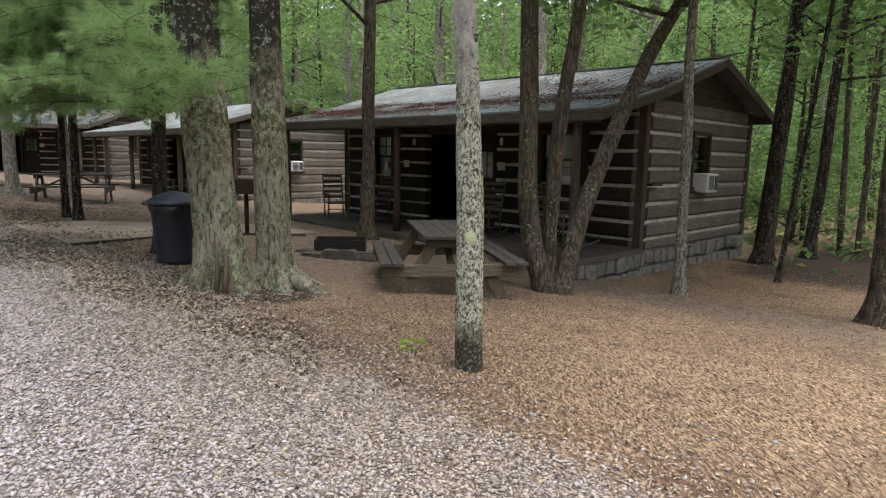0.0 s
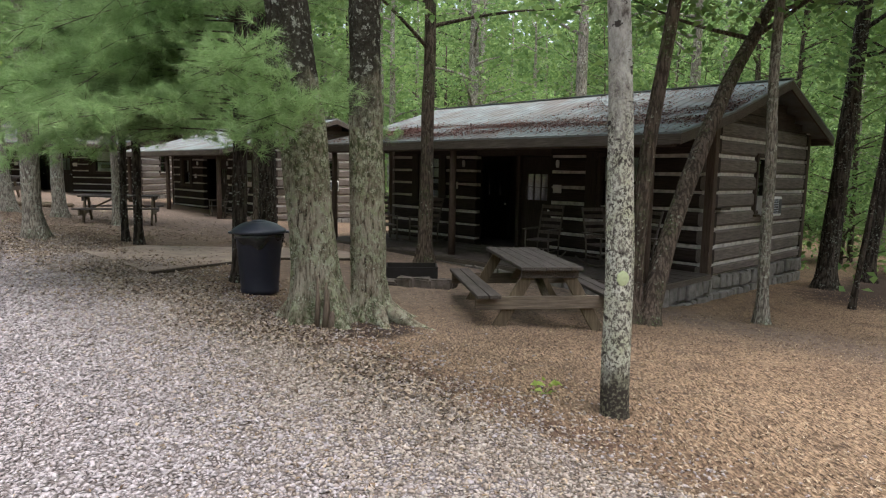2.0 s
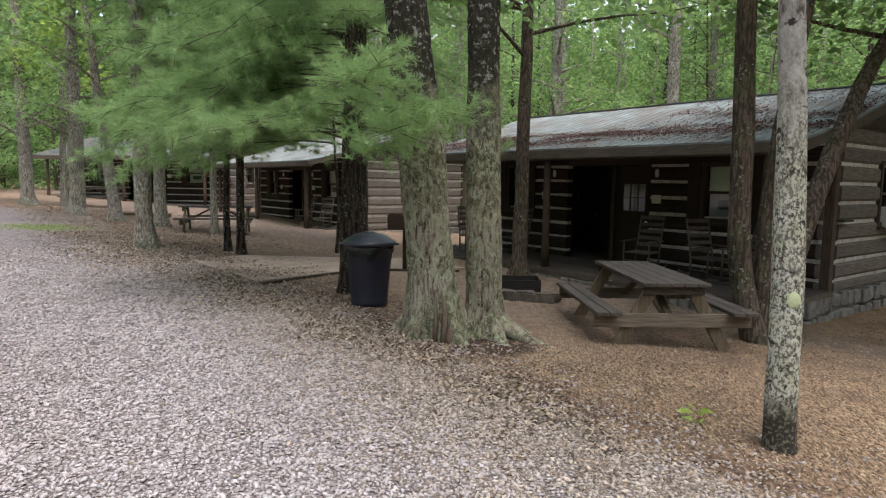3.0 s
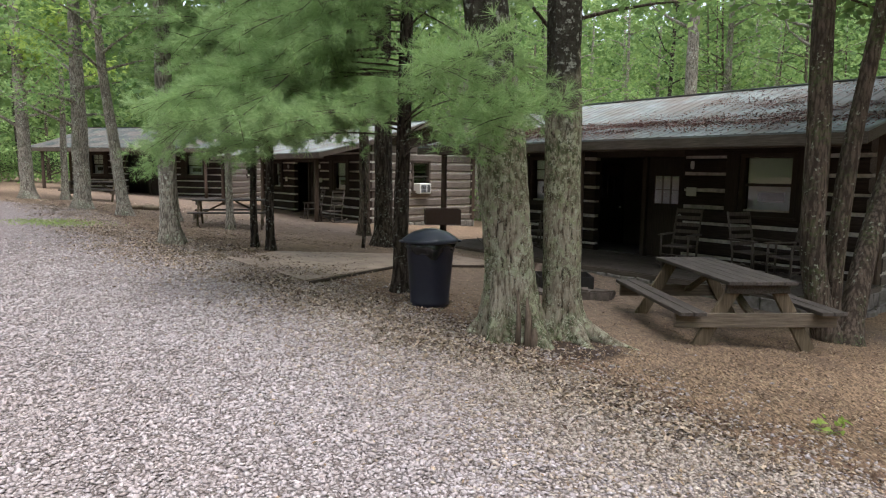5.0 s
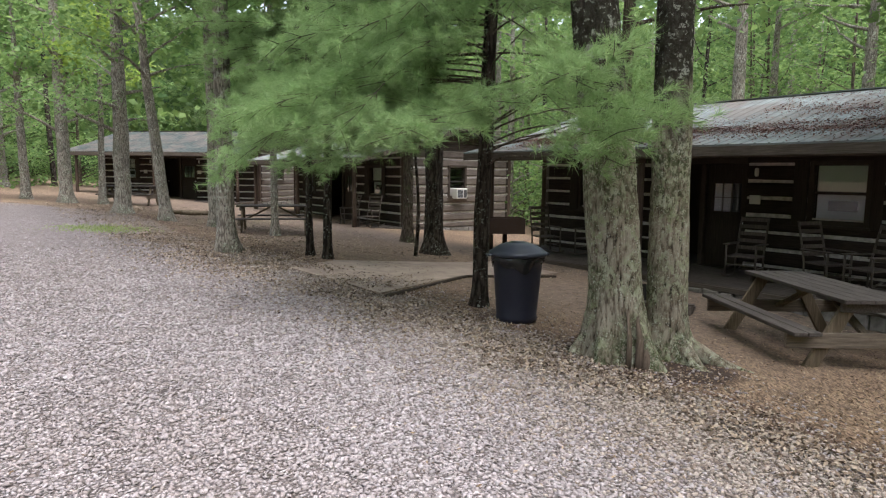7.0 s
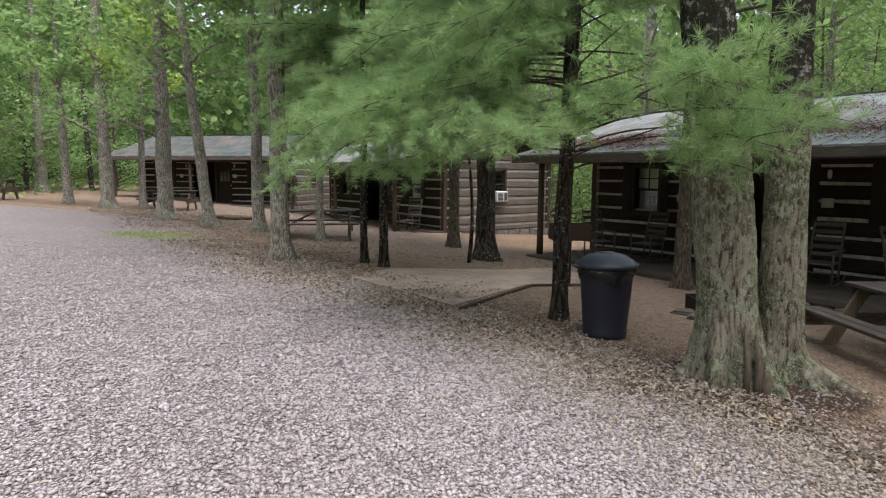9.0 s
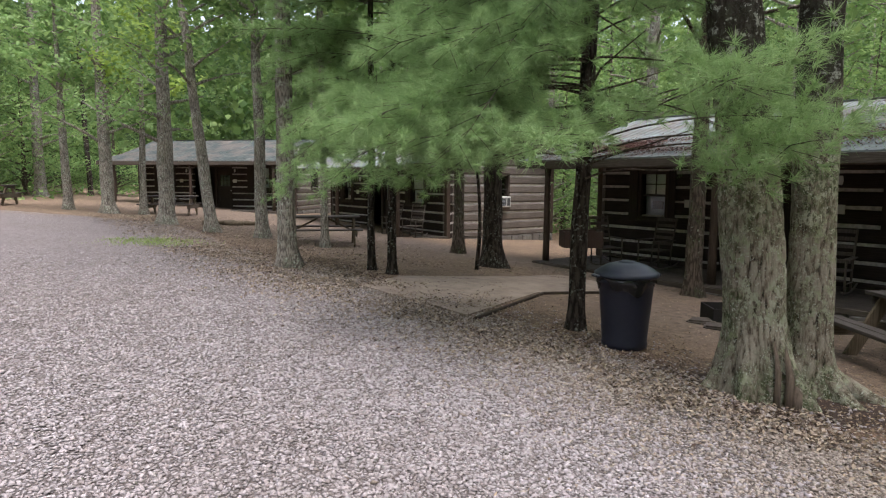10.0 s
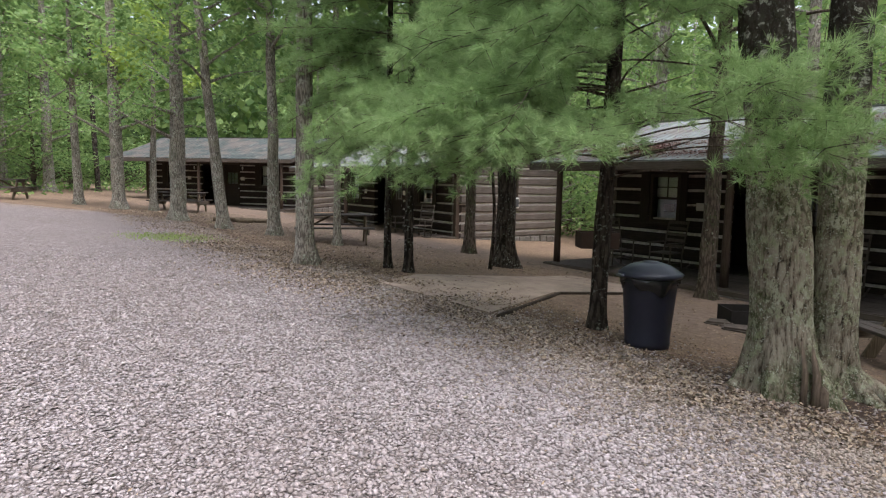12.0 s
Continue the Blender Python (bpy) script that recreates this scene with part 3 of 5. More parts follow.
def window_unit(root, axis, a, b, lo, hi, fixed, out, blind=True, muntins=False):
    """A two-sash window; out is the side (+1 or -1) on which its face lies."""
    def put(name, p0, p1, d0, d1, z0, z1, mat, parent, label=""):
        d0, d1 = sorted((fixed + out * d0, fixed + out * d1))
        dims = (p0, p1, d0, d1, z0, z1) if axis == "x" else (d0, d1, p0, p1, z0, z1)
        ob = boxed(name, dims, mat, parent, label, 0.004)
        ob.visible_shadow = mat is not GLASS
        return ob
    bm = bmesh.new()
    for p0, p1, z0, z1 in ((a, a + 0.08, lo, hi), (b - 0.08, b, lo, hi), (a + 0.08, b - 0.08, hi - 0.08, hi), (a + 0.08, b - 0.08, lo, lo + 0.08)):
        d = sorted((fixed - 0.1 * out, fixed + 0.145 * out))
        if axis == "x":
            box(bm, p0, p1, *d, z0, z1, 0.005)
        else:
            box(bm, *d, p0, p1, z0, z1, 0.005)
    win = part("window", bm, BOARD, root, "two-sash window in a dark board frame")
    mid = (lo + hi) / 2
    put("meeting_rail", a + 0.08, b - 0.08, -0.01, 0.05, mid - 0.025, mid + 0.025, SASH, win)
    for z0, z1 in ((lo + 0.08, mid - 0.025), (mid + 0.025, hi - 0.08)):
        put("pane", a + 0.08, b - 0.08, 0.012, 0.018, z0, z1, GLASS, win, "clear reflecting pane")
    if blind:
        # added pale sheet that imitates the outdoor reflection in the upper pane
        put("blind", a + 0.09, b - 0.09, -0.035, -0.028, mid + 0.03, hi - 0.09, REFLECTION_SHEET, win, "pale sheet imitating the reflection in the upper pane")
        put("sheer_curtain", a + 0.09, b - 0.09, -0.075, -0.068, lo + 0.09, mid - 0.03, SHEER, win, "pale bluish sheer curtain")
        put("dark_box", a + 0.3, b - 0.25, -0.06, -0.03, mid - 0.33, mid - 0.14, SASH, win, "dark box seen behind the pane")
    if muntins:
        put("muntin", (a + b) / 2 - 0.012, (a + b) / 2 + 0.012, 0.0, 0.034, mid + 0.025, hi - 0.08, SASH, win)
        put("muntin", a + 0.08, b - 0.08, 0.002, 0.03, (mid + hi) / 2 - 0.04, (mid + hi) / 2 - 0.016, SASH, win)
    put("window_sill", a - 0.04, b + 0.04, 0.1, 0.19, lo - 0.045, lo, BOARD, win)
    return win


def lite_door(root, a, b, y, z0, top):
    """A dark plank door with a window of six small panes."""
    w = b - a
    bm = bmesh.new()
    x0, x1, p0, p1 = a + 0.16 * w, b - 0.16 * w, z0 + 1.18, z0 + 1.78
    for d in ((a, x0, z0, top), (x1, b, z0, top), (x0, x1, z0, p0), (x0, x1, p1, top)):
        box(bm, d[0], d[1], y - 0.025, y + 0.025, d[2], d[3], 0.004)
    door = part("door", bm, DOOR, root, "closed dark wooden door with a paned window")
    for i in range(3):
        for j in range(2):
            dx, dz = (x1 - x0) / 3, (p1 - p0) / 2
            boxed("pane", (x0 + i * dx + 0.012, x0 + (i + 1) * dx - 0.012, y - 0.004, y + 0.004, p0 + j * dz + 0.012, p0 + (j + 1) * dz - 0.012), GLASS, door, "small glass pane", 0).visible_shadow = False
    boxed("curtain", (x0, x1, y + 0.04, y + 0.048, p0 - 0.03, p1 + 0.03), CURTAIN, door, "pale curtain behind the panes", 0)
    bm = bmesh.new()
    for i in range(1, 3):
        box(bm, x0 + i * (x1 - x0) / 3 - 0.01, x0 + i * (x1 - x0) / 3 + 0.01, y - 0.02, y + 0.02, p0, p1)
    box(bm, x0, x1, y - 0.018, y + 0.018, (p0 + p1) / 2 - 0.01, (p0 + p1) / 2 + 0.01)
    part("muntin", bm, SASH, door)
    bm = bmesh.new()
    bmesh.ops.create_icosphere(bm, subdivisions=2, radius=0.03, matrix=pose(b - 0.07, y - 0.06, z0 + 0.95))
    part("door_knob", bm, WHITE_METAL, door, "round metal door knob")
    return door


def air_conditioner(root, y, z):
    bm = bmesh.new()
    box(bm, -0.15, 0.3, y - 0.27, y + 0.27, z - 0.2, z + 0.2, 0.02)
    ac = part("air_conditioner", bm, WHITE_METAL, root, "off-white window air conditioner")
    boxed("grille", (0.3, 0.308, y - 0.22, y + 0.04, z - 0.15, z + 0.15), GRILLE, ac, "dark grille", 0.002)
    boxed("grille", (0.3, 0.308, y + 0.08, y + 0.23, z - 0.15, z + 0.15), GRILLE, ac, "dark grille", 0.002)
    for i in range(6):
        boxed("slat", (0.308, 0.316, y - 0.22, y + 0.04, z - 0.14 + i * 0.05, z - 0.132 + i * 0.05), SHEER, ac, "", 0)


def roof_plane(root, name, x0, x1, ya, za, yb, zb, roofing, thick=0.03):
    """One folded sheet of ribbed metal from the upper edge (ya, za) to the lower (yb, zb)."""
    bm = bmesh.new()
    outline = []
    k = int((x1 - x0) / 0.23)
    step = (x1 - x0) / k
    for i in range(k):
        x = x0 + i * step
        outline += [(x, 0.0), (x + step - 0.05, 0.0), (x + step - 0.034, 0.015), (x + step - 0.016, 0.015)]
    outline.append((x1, 0.0))
    rows = []
    for y, z in ((ya, za), (yb, zb)):
        rows.append([bm.verts.new((x, y, z + h)) for x, h in outline] + [bm.verts.new((x1, y, z - thick)), bm.verts.new((x0, y, z - thick))])
    n = len(rows[0])
    for i in range(n):
        bm.faces.new((rows[0][i], rows[0][(i + 1) % n], rows[1][(i + 1) % n], rows[1][i]))
    bm.faces.new(rows[0])
    bm.faces.new(rows[1])
    bmesh.ops.recalc_face_normals(bm, faces=bm.faces[:])
    return part(name, bm, roofing, root, "ribbed grey metal roofing")


def cabin(m, label, rng, roofing, cooled=True):
    root = thing("log_cabin", m, label, "cabin", "log cabins along the road")
    L, D = LENGTH, DEPTH
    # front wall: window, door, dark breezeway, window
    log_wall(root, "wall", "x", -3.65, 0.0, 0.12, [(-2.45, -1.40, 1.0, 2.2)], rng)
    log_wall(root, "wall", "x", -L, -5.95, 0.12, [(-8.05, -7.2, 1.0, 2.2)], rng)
    bm = bmesh.new()
    box(bm, -5.95, -3.65, 0.02, 0.22, 2.16, HIGH, 0.01)
    box(bm, -4.66, -4.56, 0.02, 0.22, -0.04, 2.16, 0.008)
    part("wall", bm, BOARD, root, "dark board over the doorway")
    lite_door(root, -4.55, -3.67, 0.13, -0.03, 2.15)
    log_wall(root, "wall", "y", 0.0, D, -0.12, [(2.05, 2.95, 1.0, 2.25)], rng, HIGH - 0.1)
    log_wall(root, "wall", "y", 0.0, D, -L + 0.12, [], rng, HIGH - 0.1)
    log_wall(root, "wall", "x", -L, 0.0, D - 0.12, [], rng, HIGH - 0.1)
    bm = bmesh.new()
    box(bm, -7.6, -4.6, 1.9, 2.0, -0.05, 2.75)
    box(bm, -7.7, -7.6, 0.24, 2.0, -0.05, 2.75)
    box(bm, -4.66, -4.56, 0.22, 1.9, -0.05, 2.75)
    part("breezeway_wall", bm, BOARD, root, "dark boarded inner wall")
    lite_door(root, -7.3, -6.42, 1.86, -0.03, 2.05)
    window_unit(root, "x", -2.45, -1.40, 1.0, 2.2, 0.12, -1)
    window_unit(root, "x", -8.05, -7.2, 1.0, 2.2, 0.12, -1, True, True)
    for a, b in ((-2.45, -1.40), (-8.05, -7.2)):
        for x0, x1 in ((a - 0.27, a - 0.006), (b + 0.006, b + 0.2)):
            boxed("shutter", (x0, x1, -0.045, -0.006, 0.97, 2.22), DOOR, root, "dark wooden shutter beside the window", 0.006)
    window_unit(root, "y", 2.05, 2.95, 1.0, 2.25, -0.12, 1, False)
    if cooled:
        air_conditioner(root, 2.5, 1.17)
    for x, y in ((0.0, 0.0), (0.0, D), (-L, 0.0), (-L, D)):
        sx, sy = (1 if x == 0 else -1), (-1 if y == 0 else 1)
        xs, ys = sorted((x + 0.012 * sx, x - 0.15 * sx)), sorted((y + 0.012 * sy, y - 0.15 * sy))
        boxed("corner_board", (*xs, *ys, -0.13, HIGH - 0.02), POST, root, "", 0.01)
    # floor, ceiling and porch deck
    boxed("cabin_floor", (-L + 0.2, -0.2, 0.2, D - 0.2, -0.2, -0.05), INSIDE, root, "", 0)
    boxed("ceiling", (-L + 0.2, -0.2, 0.24, D - 0.24, 2.62, 2.68), INSIDE, root, "", 0)
    deck = new("porch_deck")
    deck.parent = root
    for i in range(15):
        y0 = -2.22 + i * 0.148
        boxed("plank", (-L - 0.1, 0.05, y0, y0 + 0.14, -0.08, -0.04 + rng.uniform(-0.003, 0.003)), DECK, deck, "", 0.004)
    boxed("rim_board", (-L - 0.1, 0.05, -2.26, -2.222, -0.14, -0.05), BOARD_X, root, "", 0.004)
    boxed("rim_board", (0.052, 0.09, -2.26, 0.0, -0.14, -0.05), BOARD_X, root, "", 0.004)
    # porch posts, beam and rafters
    for x in (-0.25, -4.85, -L + 0.02):
        bm = bmesh.new()
        pts = [(x, -1.9, z) for z in (-0.06, 0.5, 1.1, 1.7, 2.32)]
        tube(bm, pts, [0.085, 0.08, 0.077, 0.075, 0.075], 10, 0.08, seed=x)
        part("porch_post", bm, POST, root, "peeled log porch post")
    boxed("porch_beam", (-L - 0.15, 0.15, -1.98, -1.82, 2.22, 2.36), BOARD_X, root, "", 0.01)
    for i in range(12):
        bm = bmesh.new()
        x = -0.1 - i * (L - 0.2) / 11
        beam(bm, (x, 0.0, 2.80), (x, -2.0, 2.34), 0.05, 0.1, 0)
        part("rafter", bm, BOARD, root)
    # roof
    xl, xr = -L - 0.85, 0.36
    roof_plane(root, "roof", xl, xr, 2.65, 3.76, -0.05, 2.92, roofing)
    roof_plane(root, "porch_roof", xl, xr, -0.06, 2.915, -2.12, 2.44, roofing)
    roof_plane(root, "roof", xl, xr, 2.65, 3.76, 5.85, 2.76, roofing)
    bm = bmesh.new()
    beam(bm, (xl, 2.65, 3.775), (xr, 2.65, 3.775), 0.2, 0.02, 0)
    part("ridge_cap", bm, roofing, root, "grey metal ridge cap")
    boxed("fascia", (xl, xr, -2.13, -2.09, 2.24, 2.405), BOARD_X, root, "weathered grey fascia board", 0.004)
    boxed("fascia", (xl, xr, 5.82, 5.86, 2.56, 2.73), BOARD_X, root, "weathered grey fascia board", 0.004)
    for x in (xl + 0.02, xr - 0.02):
        for a, b in (((2.65, 3.65), (-0.05, 2.81)), ((-0.05, 2.81), (-2.09, 2.33)), ((2.65, 3.65), (5.82, 2.65))):
            bm = bmesh.new()
            beam(bm, (x, *a), (x, *b), 0.04, 0.16, 0.004)
            part("rake_board", bm, BOARD_X, root, "weathered grey rake board")
    # gable ends: horizontal boards under the rake
    for x in (-0.06, -L + 0.06):
        gable = new("gable")
        gable.parent = root
        for i in range(6):
            z0, z1 = 2.66 + i * 0.17, 2.66 + i * 0.17 + 0.165
            y0 = max(0.0, 2.65 - (3.66 - z1) / 0.311)
            y1 = min(D, 2.65 + (3.66 - z1) / 0.312)
            if y1 - y0 > 0.1:
                boxed("board", (x - 0.02, x + 0.02, y0, y1, z0, z1), BOARD, gable, "", 0.006)
    # foundation: mortar core and laid stones
    bm = bmesh.new()
    box(bm, -L, -0.06, 0.05, D - 0.02, -1.5, -0.125)
    box(bm, -L - 0.05, 0.0, -2.18, 0.05, -1.5, -0.13)
    base = part("foundation", bm, MORTAR, root, "grey mortared stone foundation")
    def stones(axis, start, end, fixed, out):
        for row in range(3):
            at = start + rng.uniform(-0.2, 0)
            while at < end:
                w = rng.uniform(0.18, 0.36)
                z1 = -0.125 - row * 0.33
                bm = bmesh.new()
                d0, d1 = sorted((fixed - out * 0.05, fixed + out * rng.uniform(0.05, 0.09)))
                a, b = max(start, at), min(end, at + w)
                if b - a > 0.06:
                    dims = (a, b, d0, d1, z1 - rng.uniform(0.26, 0.32), z1 - rng.uniform(0, 0.03)) if axis == "x" else (d0, d1, a, b, z1 - rng.uniform(0.26, 0.32), z1 - rng.uniform(0, 0.03))
                    vs = box(bm, *dims)
                    for v in vs:
                        v.co += Vector((rng.uniform(-0.02, 0.02), rng.uniform(-0.02, 0.02), rng.uniform(-0.03, 0.03)))
                    bmesh.ops.bevel(bm, geom=bm.edges[:], offset=0.02, segments=1, affect="EDGES")
                    part("stone", bm, STONE, base)
                else:
                    bm.free()
                at += w + 0.015
    stones("y", 0.0, D, -0.05, 1)
    stones("y", -2.2, 0.0, 0.01, 1)
    stones("x", -5.0, 0.0, -2.19, -1)
    # small things fixed to the walls
    boxed("wall_ledge", (0.0, 0.13, 0.12, 0.55, 1.14, 1.18), BOARD, root, "short dark board ledge on the gable wall", 0.006)
    boxed("sign", (-3.56, -3.34, -0.03, -0.01, 1.34, 1.52), PAPER, root, "small white notice on the wall", 0.003)
    boxed("sign", (-6.75, -6.55, -0.03, -0.01, 1.34, 1.52), PAPER, root, "small white notice on the wall", 0.003)
    for x in (-3.42, -6.3):
        bm = bmesh.new()
        lathe(bm, [(0.02, 0.085), (0.035, 0.07), (0.042, 0.0), (0.034, -0.075), (0.015, -0.085)], 12)
        bmesh.ops.translate(bm, verts=bm.verts, vec=(x, -0.08, 1.98))
        part("porch_lamp", bm, WHITE_METAL, root, "unlit white porch lamp")
    return root


def roof_leaves(root, rng, amount):
    """Fallen leaves that lie in the valley of the roof."""
    n = amount
    x = rng.uniform(-LENGTH - 0.4, 0.3, n)
    y = np.clip(rng.normal(-0.85, 0.5, n) + np.where((x > -4.0) & (rng.random(n) < 0.75), np.abs(rng.normal(0, 1.3, n)), 0.0), -2.05, 2.3)
    drift = smooth(x, y * 2, 0.7)
    keep = drift + rng.normal(0, 0.25, n) > -0.05
    x, y = x[keep], y[keep]
    z = np.where(y > -0.05, 3.76 - 0.311 * (2.65 - y), 2.915 + 0.2306 * (y + 0.06)) + rng.uniform(0.012, 0.04, len(x))
    ob = new("fallen_leaves", leaf_cloud("fallen_leaves", np.c_[x, y, z], 0.042, ROOF_LITTER, rng, 0.93))
    ob.parent = root
    tagged(ob, "red-brown fallen leaves drifted on the roof", kind="stuff")


CABIN = cabin(SITE, "weathered log cabin with white chinking and metal porch roof", random.Random(5), ROOF)
copy_thing(CABIN, SITE @ pose(-16.3, 0.1, -0.02))
roof_leaves(CABIN, np.random.default_rng(6), 44000)
cabin(Matrix.Translation((-17.2, 32.95, 0.40)) @ Matrix.Rotation(radians(-3), 4, "Z"), "log cabin with a dark slate-green metal roof", random.Random(8), ROOF_DARK, False)

# ---- trees ----


def sway(base, top, height, bend=0.0, n=34, seed=0.0, sag=-0.2, curve=None):
    """Points of a trunk from its foot to height, leaning by top (x, y) a metre, bent sideways."""
    pts = []
    for i in range(n):
        t = i / (n - 1)
        z = sag + (height - sag) * t ** 1.9
        wob = 0.035 * noise.noise((seed, z * 0.6, 0)), 0.035 * noise.noise((seed + 9, z * 0.6, 4))
        pts.append(Vector((base[0] + top[0] * z + bend * z * z + wob[0] + (curve(max(z, 0)) if curve else 0), base[1] + top[1] * z + wob[1], z)))
    return pts


def grow_limbs(bm, pts, first, count, reach, rng, r0, rise=0.35):
    """Limbs off the trunk; returns the places along their outer halves."""
    tips = []
    n = len(pts)
    for i in range(count):
        t = first + (1 - first) * (i + rng.random()) / count
        p = pts[min(n - 1, int(t * (n - 1)))]
        a = rng.uniform(0, 2 * math.pi)
        ln = reach * (1.05 - 0.6 * (t - first) / (1.001 - first)) * rng.uniform(0.7, 1.1)
        q = [p]
        d = Vector((math.cos(a), math.sin(a), rise * rng.uniform(0.4, 1.6)))
        for s in range(4):
            d = (d + Vector((rng.uniform(-0.25, 0.25), rng.uniform(-0.25, 0.25), rng.uniform(-0.12, 0.14)))).normalized()
            q.append(q[-1] + d * ln / 4)
        tube(bm, q, [r0 * k for k in (1, 0.75, 0.55, 0.35, 0.15)], 5, 0.0, False)
        tips += q[2:]
    return tips


def tree(name, m, height, radius, bark, label, group="", lean=(0, 0), bend=0.0, crown_from=0.45, limbs=14, reach=2.6, leaves=2600, leaf=0.2, leaf_mat=LEAF_WOODS, seed=1, sides=14, flare=0.35, rough=0.16, spread=0.55, category="tree", root_spread=1.0, curve=None, furrow=0.0):
    rng = random.Random(seed)
    nrng = np.random.default_rng(seed)
    root = thing(name, m, label, category, group)
    pts = sway((0, 0), lean, height, bend, seed=seed * 1.7, curve=curve)
    step = 0.025 if furrow else 0.09
    low = [z for z in np.arange(pts[0].z, 4.0 if furrow else 1.0, step)]
    zs = low + [p.z for p in pts if p.z > low[-1] + step]
    own = np.array([tuple(p) for p in pts])
    fine = [Vector((np.interp(z, own[:, 2], own[:, 0]), np.interp(z, own[:, 2], own[:, 1]), z)) for z in zs]
    bm = bmesh.new()
    if furrow:
        bm.verts.layers.float.new("furrow")
    coarse, pts = pts, fine
    tube(bm, pts, [max(0.02, radius * (1 - 0.8 * (p.z / height) ** 1.1) if p.z > 0 else radius) for p in pts], sides, rough, True, flare, seed, root_spread, furrow)
    pts = coarse
    part("trunk", bm, bark, root)
    bm = bmesh.new()
    tips = grow_limbs(bm, pts, crown_from, limbs, reach, rng, radius * 0.3)
    tagged(part("branchwork", bm, bark, root), kind="stuff")
    cen = np.array([tuple(t) for t in tips])
    pick = nrng.integers(0, len(cen), leaves)
    off = nrng.normal(0, 1, (leaves, 3)) * np.array([spread, spread, spread * 0.42])
    crown = new("crown", leaf_cloud("crown", cen[pick] + off, leaf, leaf_mat, nrng))
    crown.parent = root
    return root


def on_land(x, y, turn=0.0, scale=1.0, sink=0.0):
    return Matrix.Translation((x, y, float(land(np.float64(x), np.float64(y))) - sink)) @ Matrix.Rotation(radians(turn), 4, "Z") @ Matrix.Scale(scale, 4)


tree("pale_tree", on_land(0.25, 4.72), 9.5, 0.105, BARK_PALE, "slim pale tree with lichen-covered bark by the gravel", lean=(-0.045, 0.0), crown_from=0.58, reach=2.2, leaf=0.14, leaves=4200, seed=11, flare=0.25)
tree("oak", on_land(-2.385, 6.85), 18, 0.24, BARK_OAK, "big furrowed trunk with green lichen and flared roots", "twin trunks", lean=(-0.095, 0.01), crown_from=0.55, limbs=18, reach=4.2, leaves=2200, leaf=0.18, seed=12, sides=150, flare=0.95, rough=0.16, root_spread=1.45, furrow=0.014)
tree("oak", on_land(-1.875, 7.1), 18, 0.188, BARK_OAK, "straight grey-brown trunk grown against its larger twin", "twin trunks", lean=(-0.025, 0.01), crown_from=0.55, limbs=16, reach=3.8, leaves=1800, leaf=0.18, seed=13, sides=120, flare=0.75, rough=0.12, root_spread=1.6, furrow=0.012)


def lichen_disc():
    """A round pale lichen on the pale tree's bark."""
    pale = bpy.data.objects["pale_tree"]
    z = 1.02 - pale.matrix_basis.translation.z
    axis = [p for p in sway((0, 0), (-0.045, 0.0), 9.5, seed=11 * 1.7) if p.z <= z][-1]
    bm = bmesh.new()
    bmesh.ops.create_icosphere(bm, subdivisions=3, radius=1.0)
    for v in bm.verts:
        k = 1 + 0.25 * noise.noise(v.co * 2.3)
        v.co = Vector((v.co.x * 0.042 * k, v.co.y * 0.011, v.co.z * 0.052 * k))
    ob = part("lichen", bm, LICHEN, pale, "round pale yellow-green lichen")
    ob.matrix_basis = pose(axis.x, axis.y - 0.098, z)


lichen_disc()


def scar():
    """The rotten brown split in the big trunk's foot."""
    bm = bmesh.new()
    for dx, h, w in ((-0.055, 0.5, 0.034), (0.035, 0.44, 0.04), (0.09, 0.2, 0.05)):
        tube(bm, [(dx, 0.0, -0.1), (dx + 0.01, 0.03, h * 0.5), (dx - 0.01, 0.1, h)], [w, w * 0.8, w * 0.25], 8, 0.35, seed=dx * 50)
    ob = part("rotten_split", bm, BROKEN, bpy.data.objects["oak"], "brown rotten split in the trunk's foot")
    ob.matrix_basis = pose(0.1, -0.36, 0.0)


scar()


def roots():
    """Buttress roots that run from the twin trunks into the soil."""
    for (x, y), turn, ln, r in (((-1.74, 7.0), -12, 0.62, 0.1), ((-1.8, 6.92), -48, 0.45, 0.09), ((-2.62, 6.8), 205, 0.36, 0.09), ((-1.7, 7.2), 30, 0.5, 0.08)):
        bm = bmesh.new()
        bm.verts.layers.float.new("furrow")
        n, pts = 9, []
        for i in range(n):
            t = i / (n - 1)
            pts.append((t * ln, 0.05 * math.sin(3.1 * t + turn), 0.17 * (1 - t) ** 2 - 0.02 - 0.05 * t))
        tube(bm, pts, [r * (1 - 0.75 * i / (n - 1)) for i in range(n)], 14, 0.3, seed=turn * 0.1, furrow=0.006)
        oak = bpy.data.objects["oak"] if x < -2.1 else bpy.data.objects["oak.001"]
        ob = part("root", bm, BARK_OAK, oak, "mossy root spreading into the soil")
        ob.matrix_basis = oak.matrix_basis.inverted() @ on_land(x, y, turn)


roots()
STEMS = (
    ((1.46, 8.62), 0.15, 11, 0.0, lambda z: -0.37 * (1 - math.exp(-z / 0.8)), 14, "brown trunk bowing outward from a clump of three"),
    ((1.56, 8.74), 0.115, 11, 0.0, lambda z: -0.1 * (1 - math.exp(-z / 0.6)) + 0.021 * z * z, 15, "slim brown middle trunk of a clump of three"),
    ((1.66, 8.62), 0.14, 9, 0.4, lambda z: 0.29 * z + 0.04 * z * z, 16, "brown leaning trunk of a clump of three"),
)
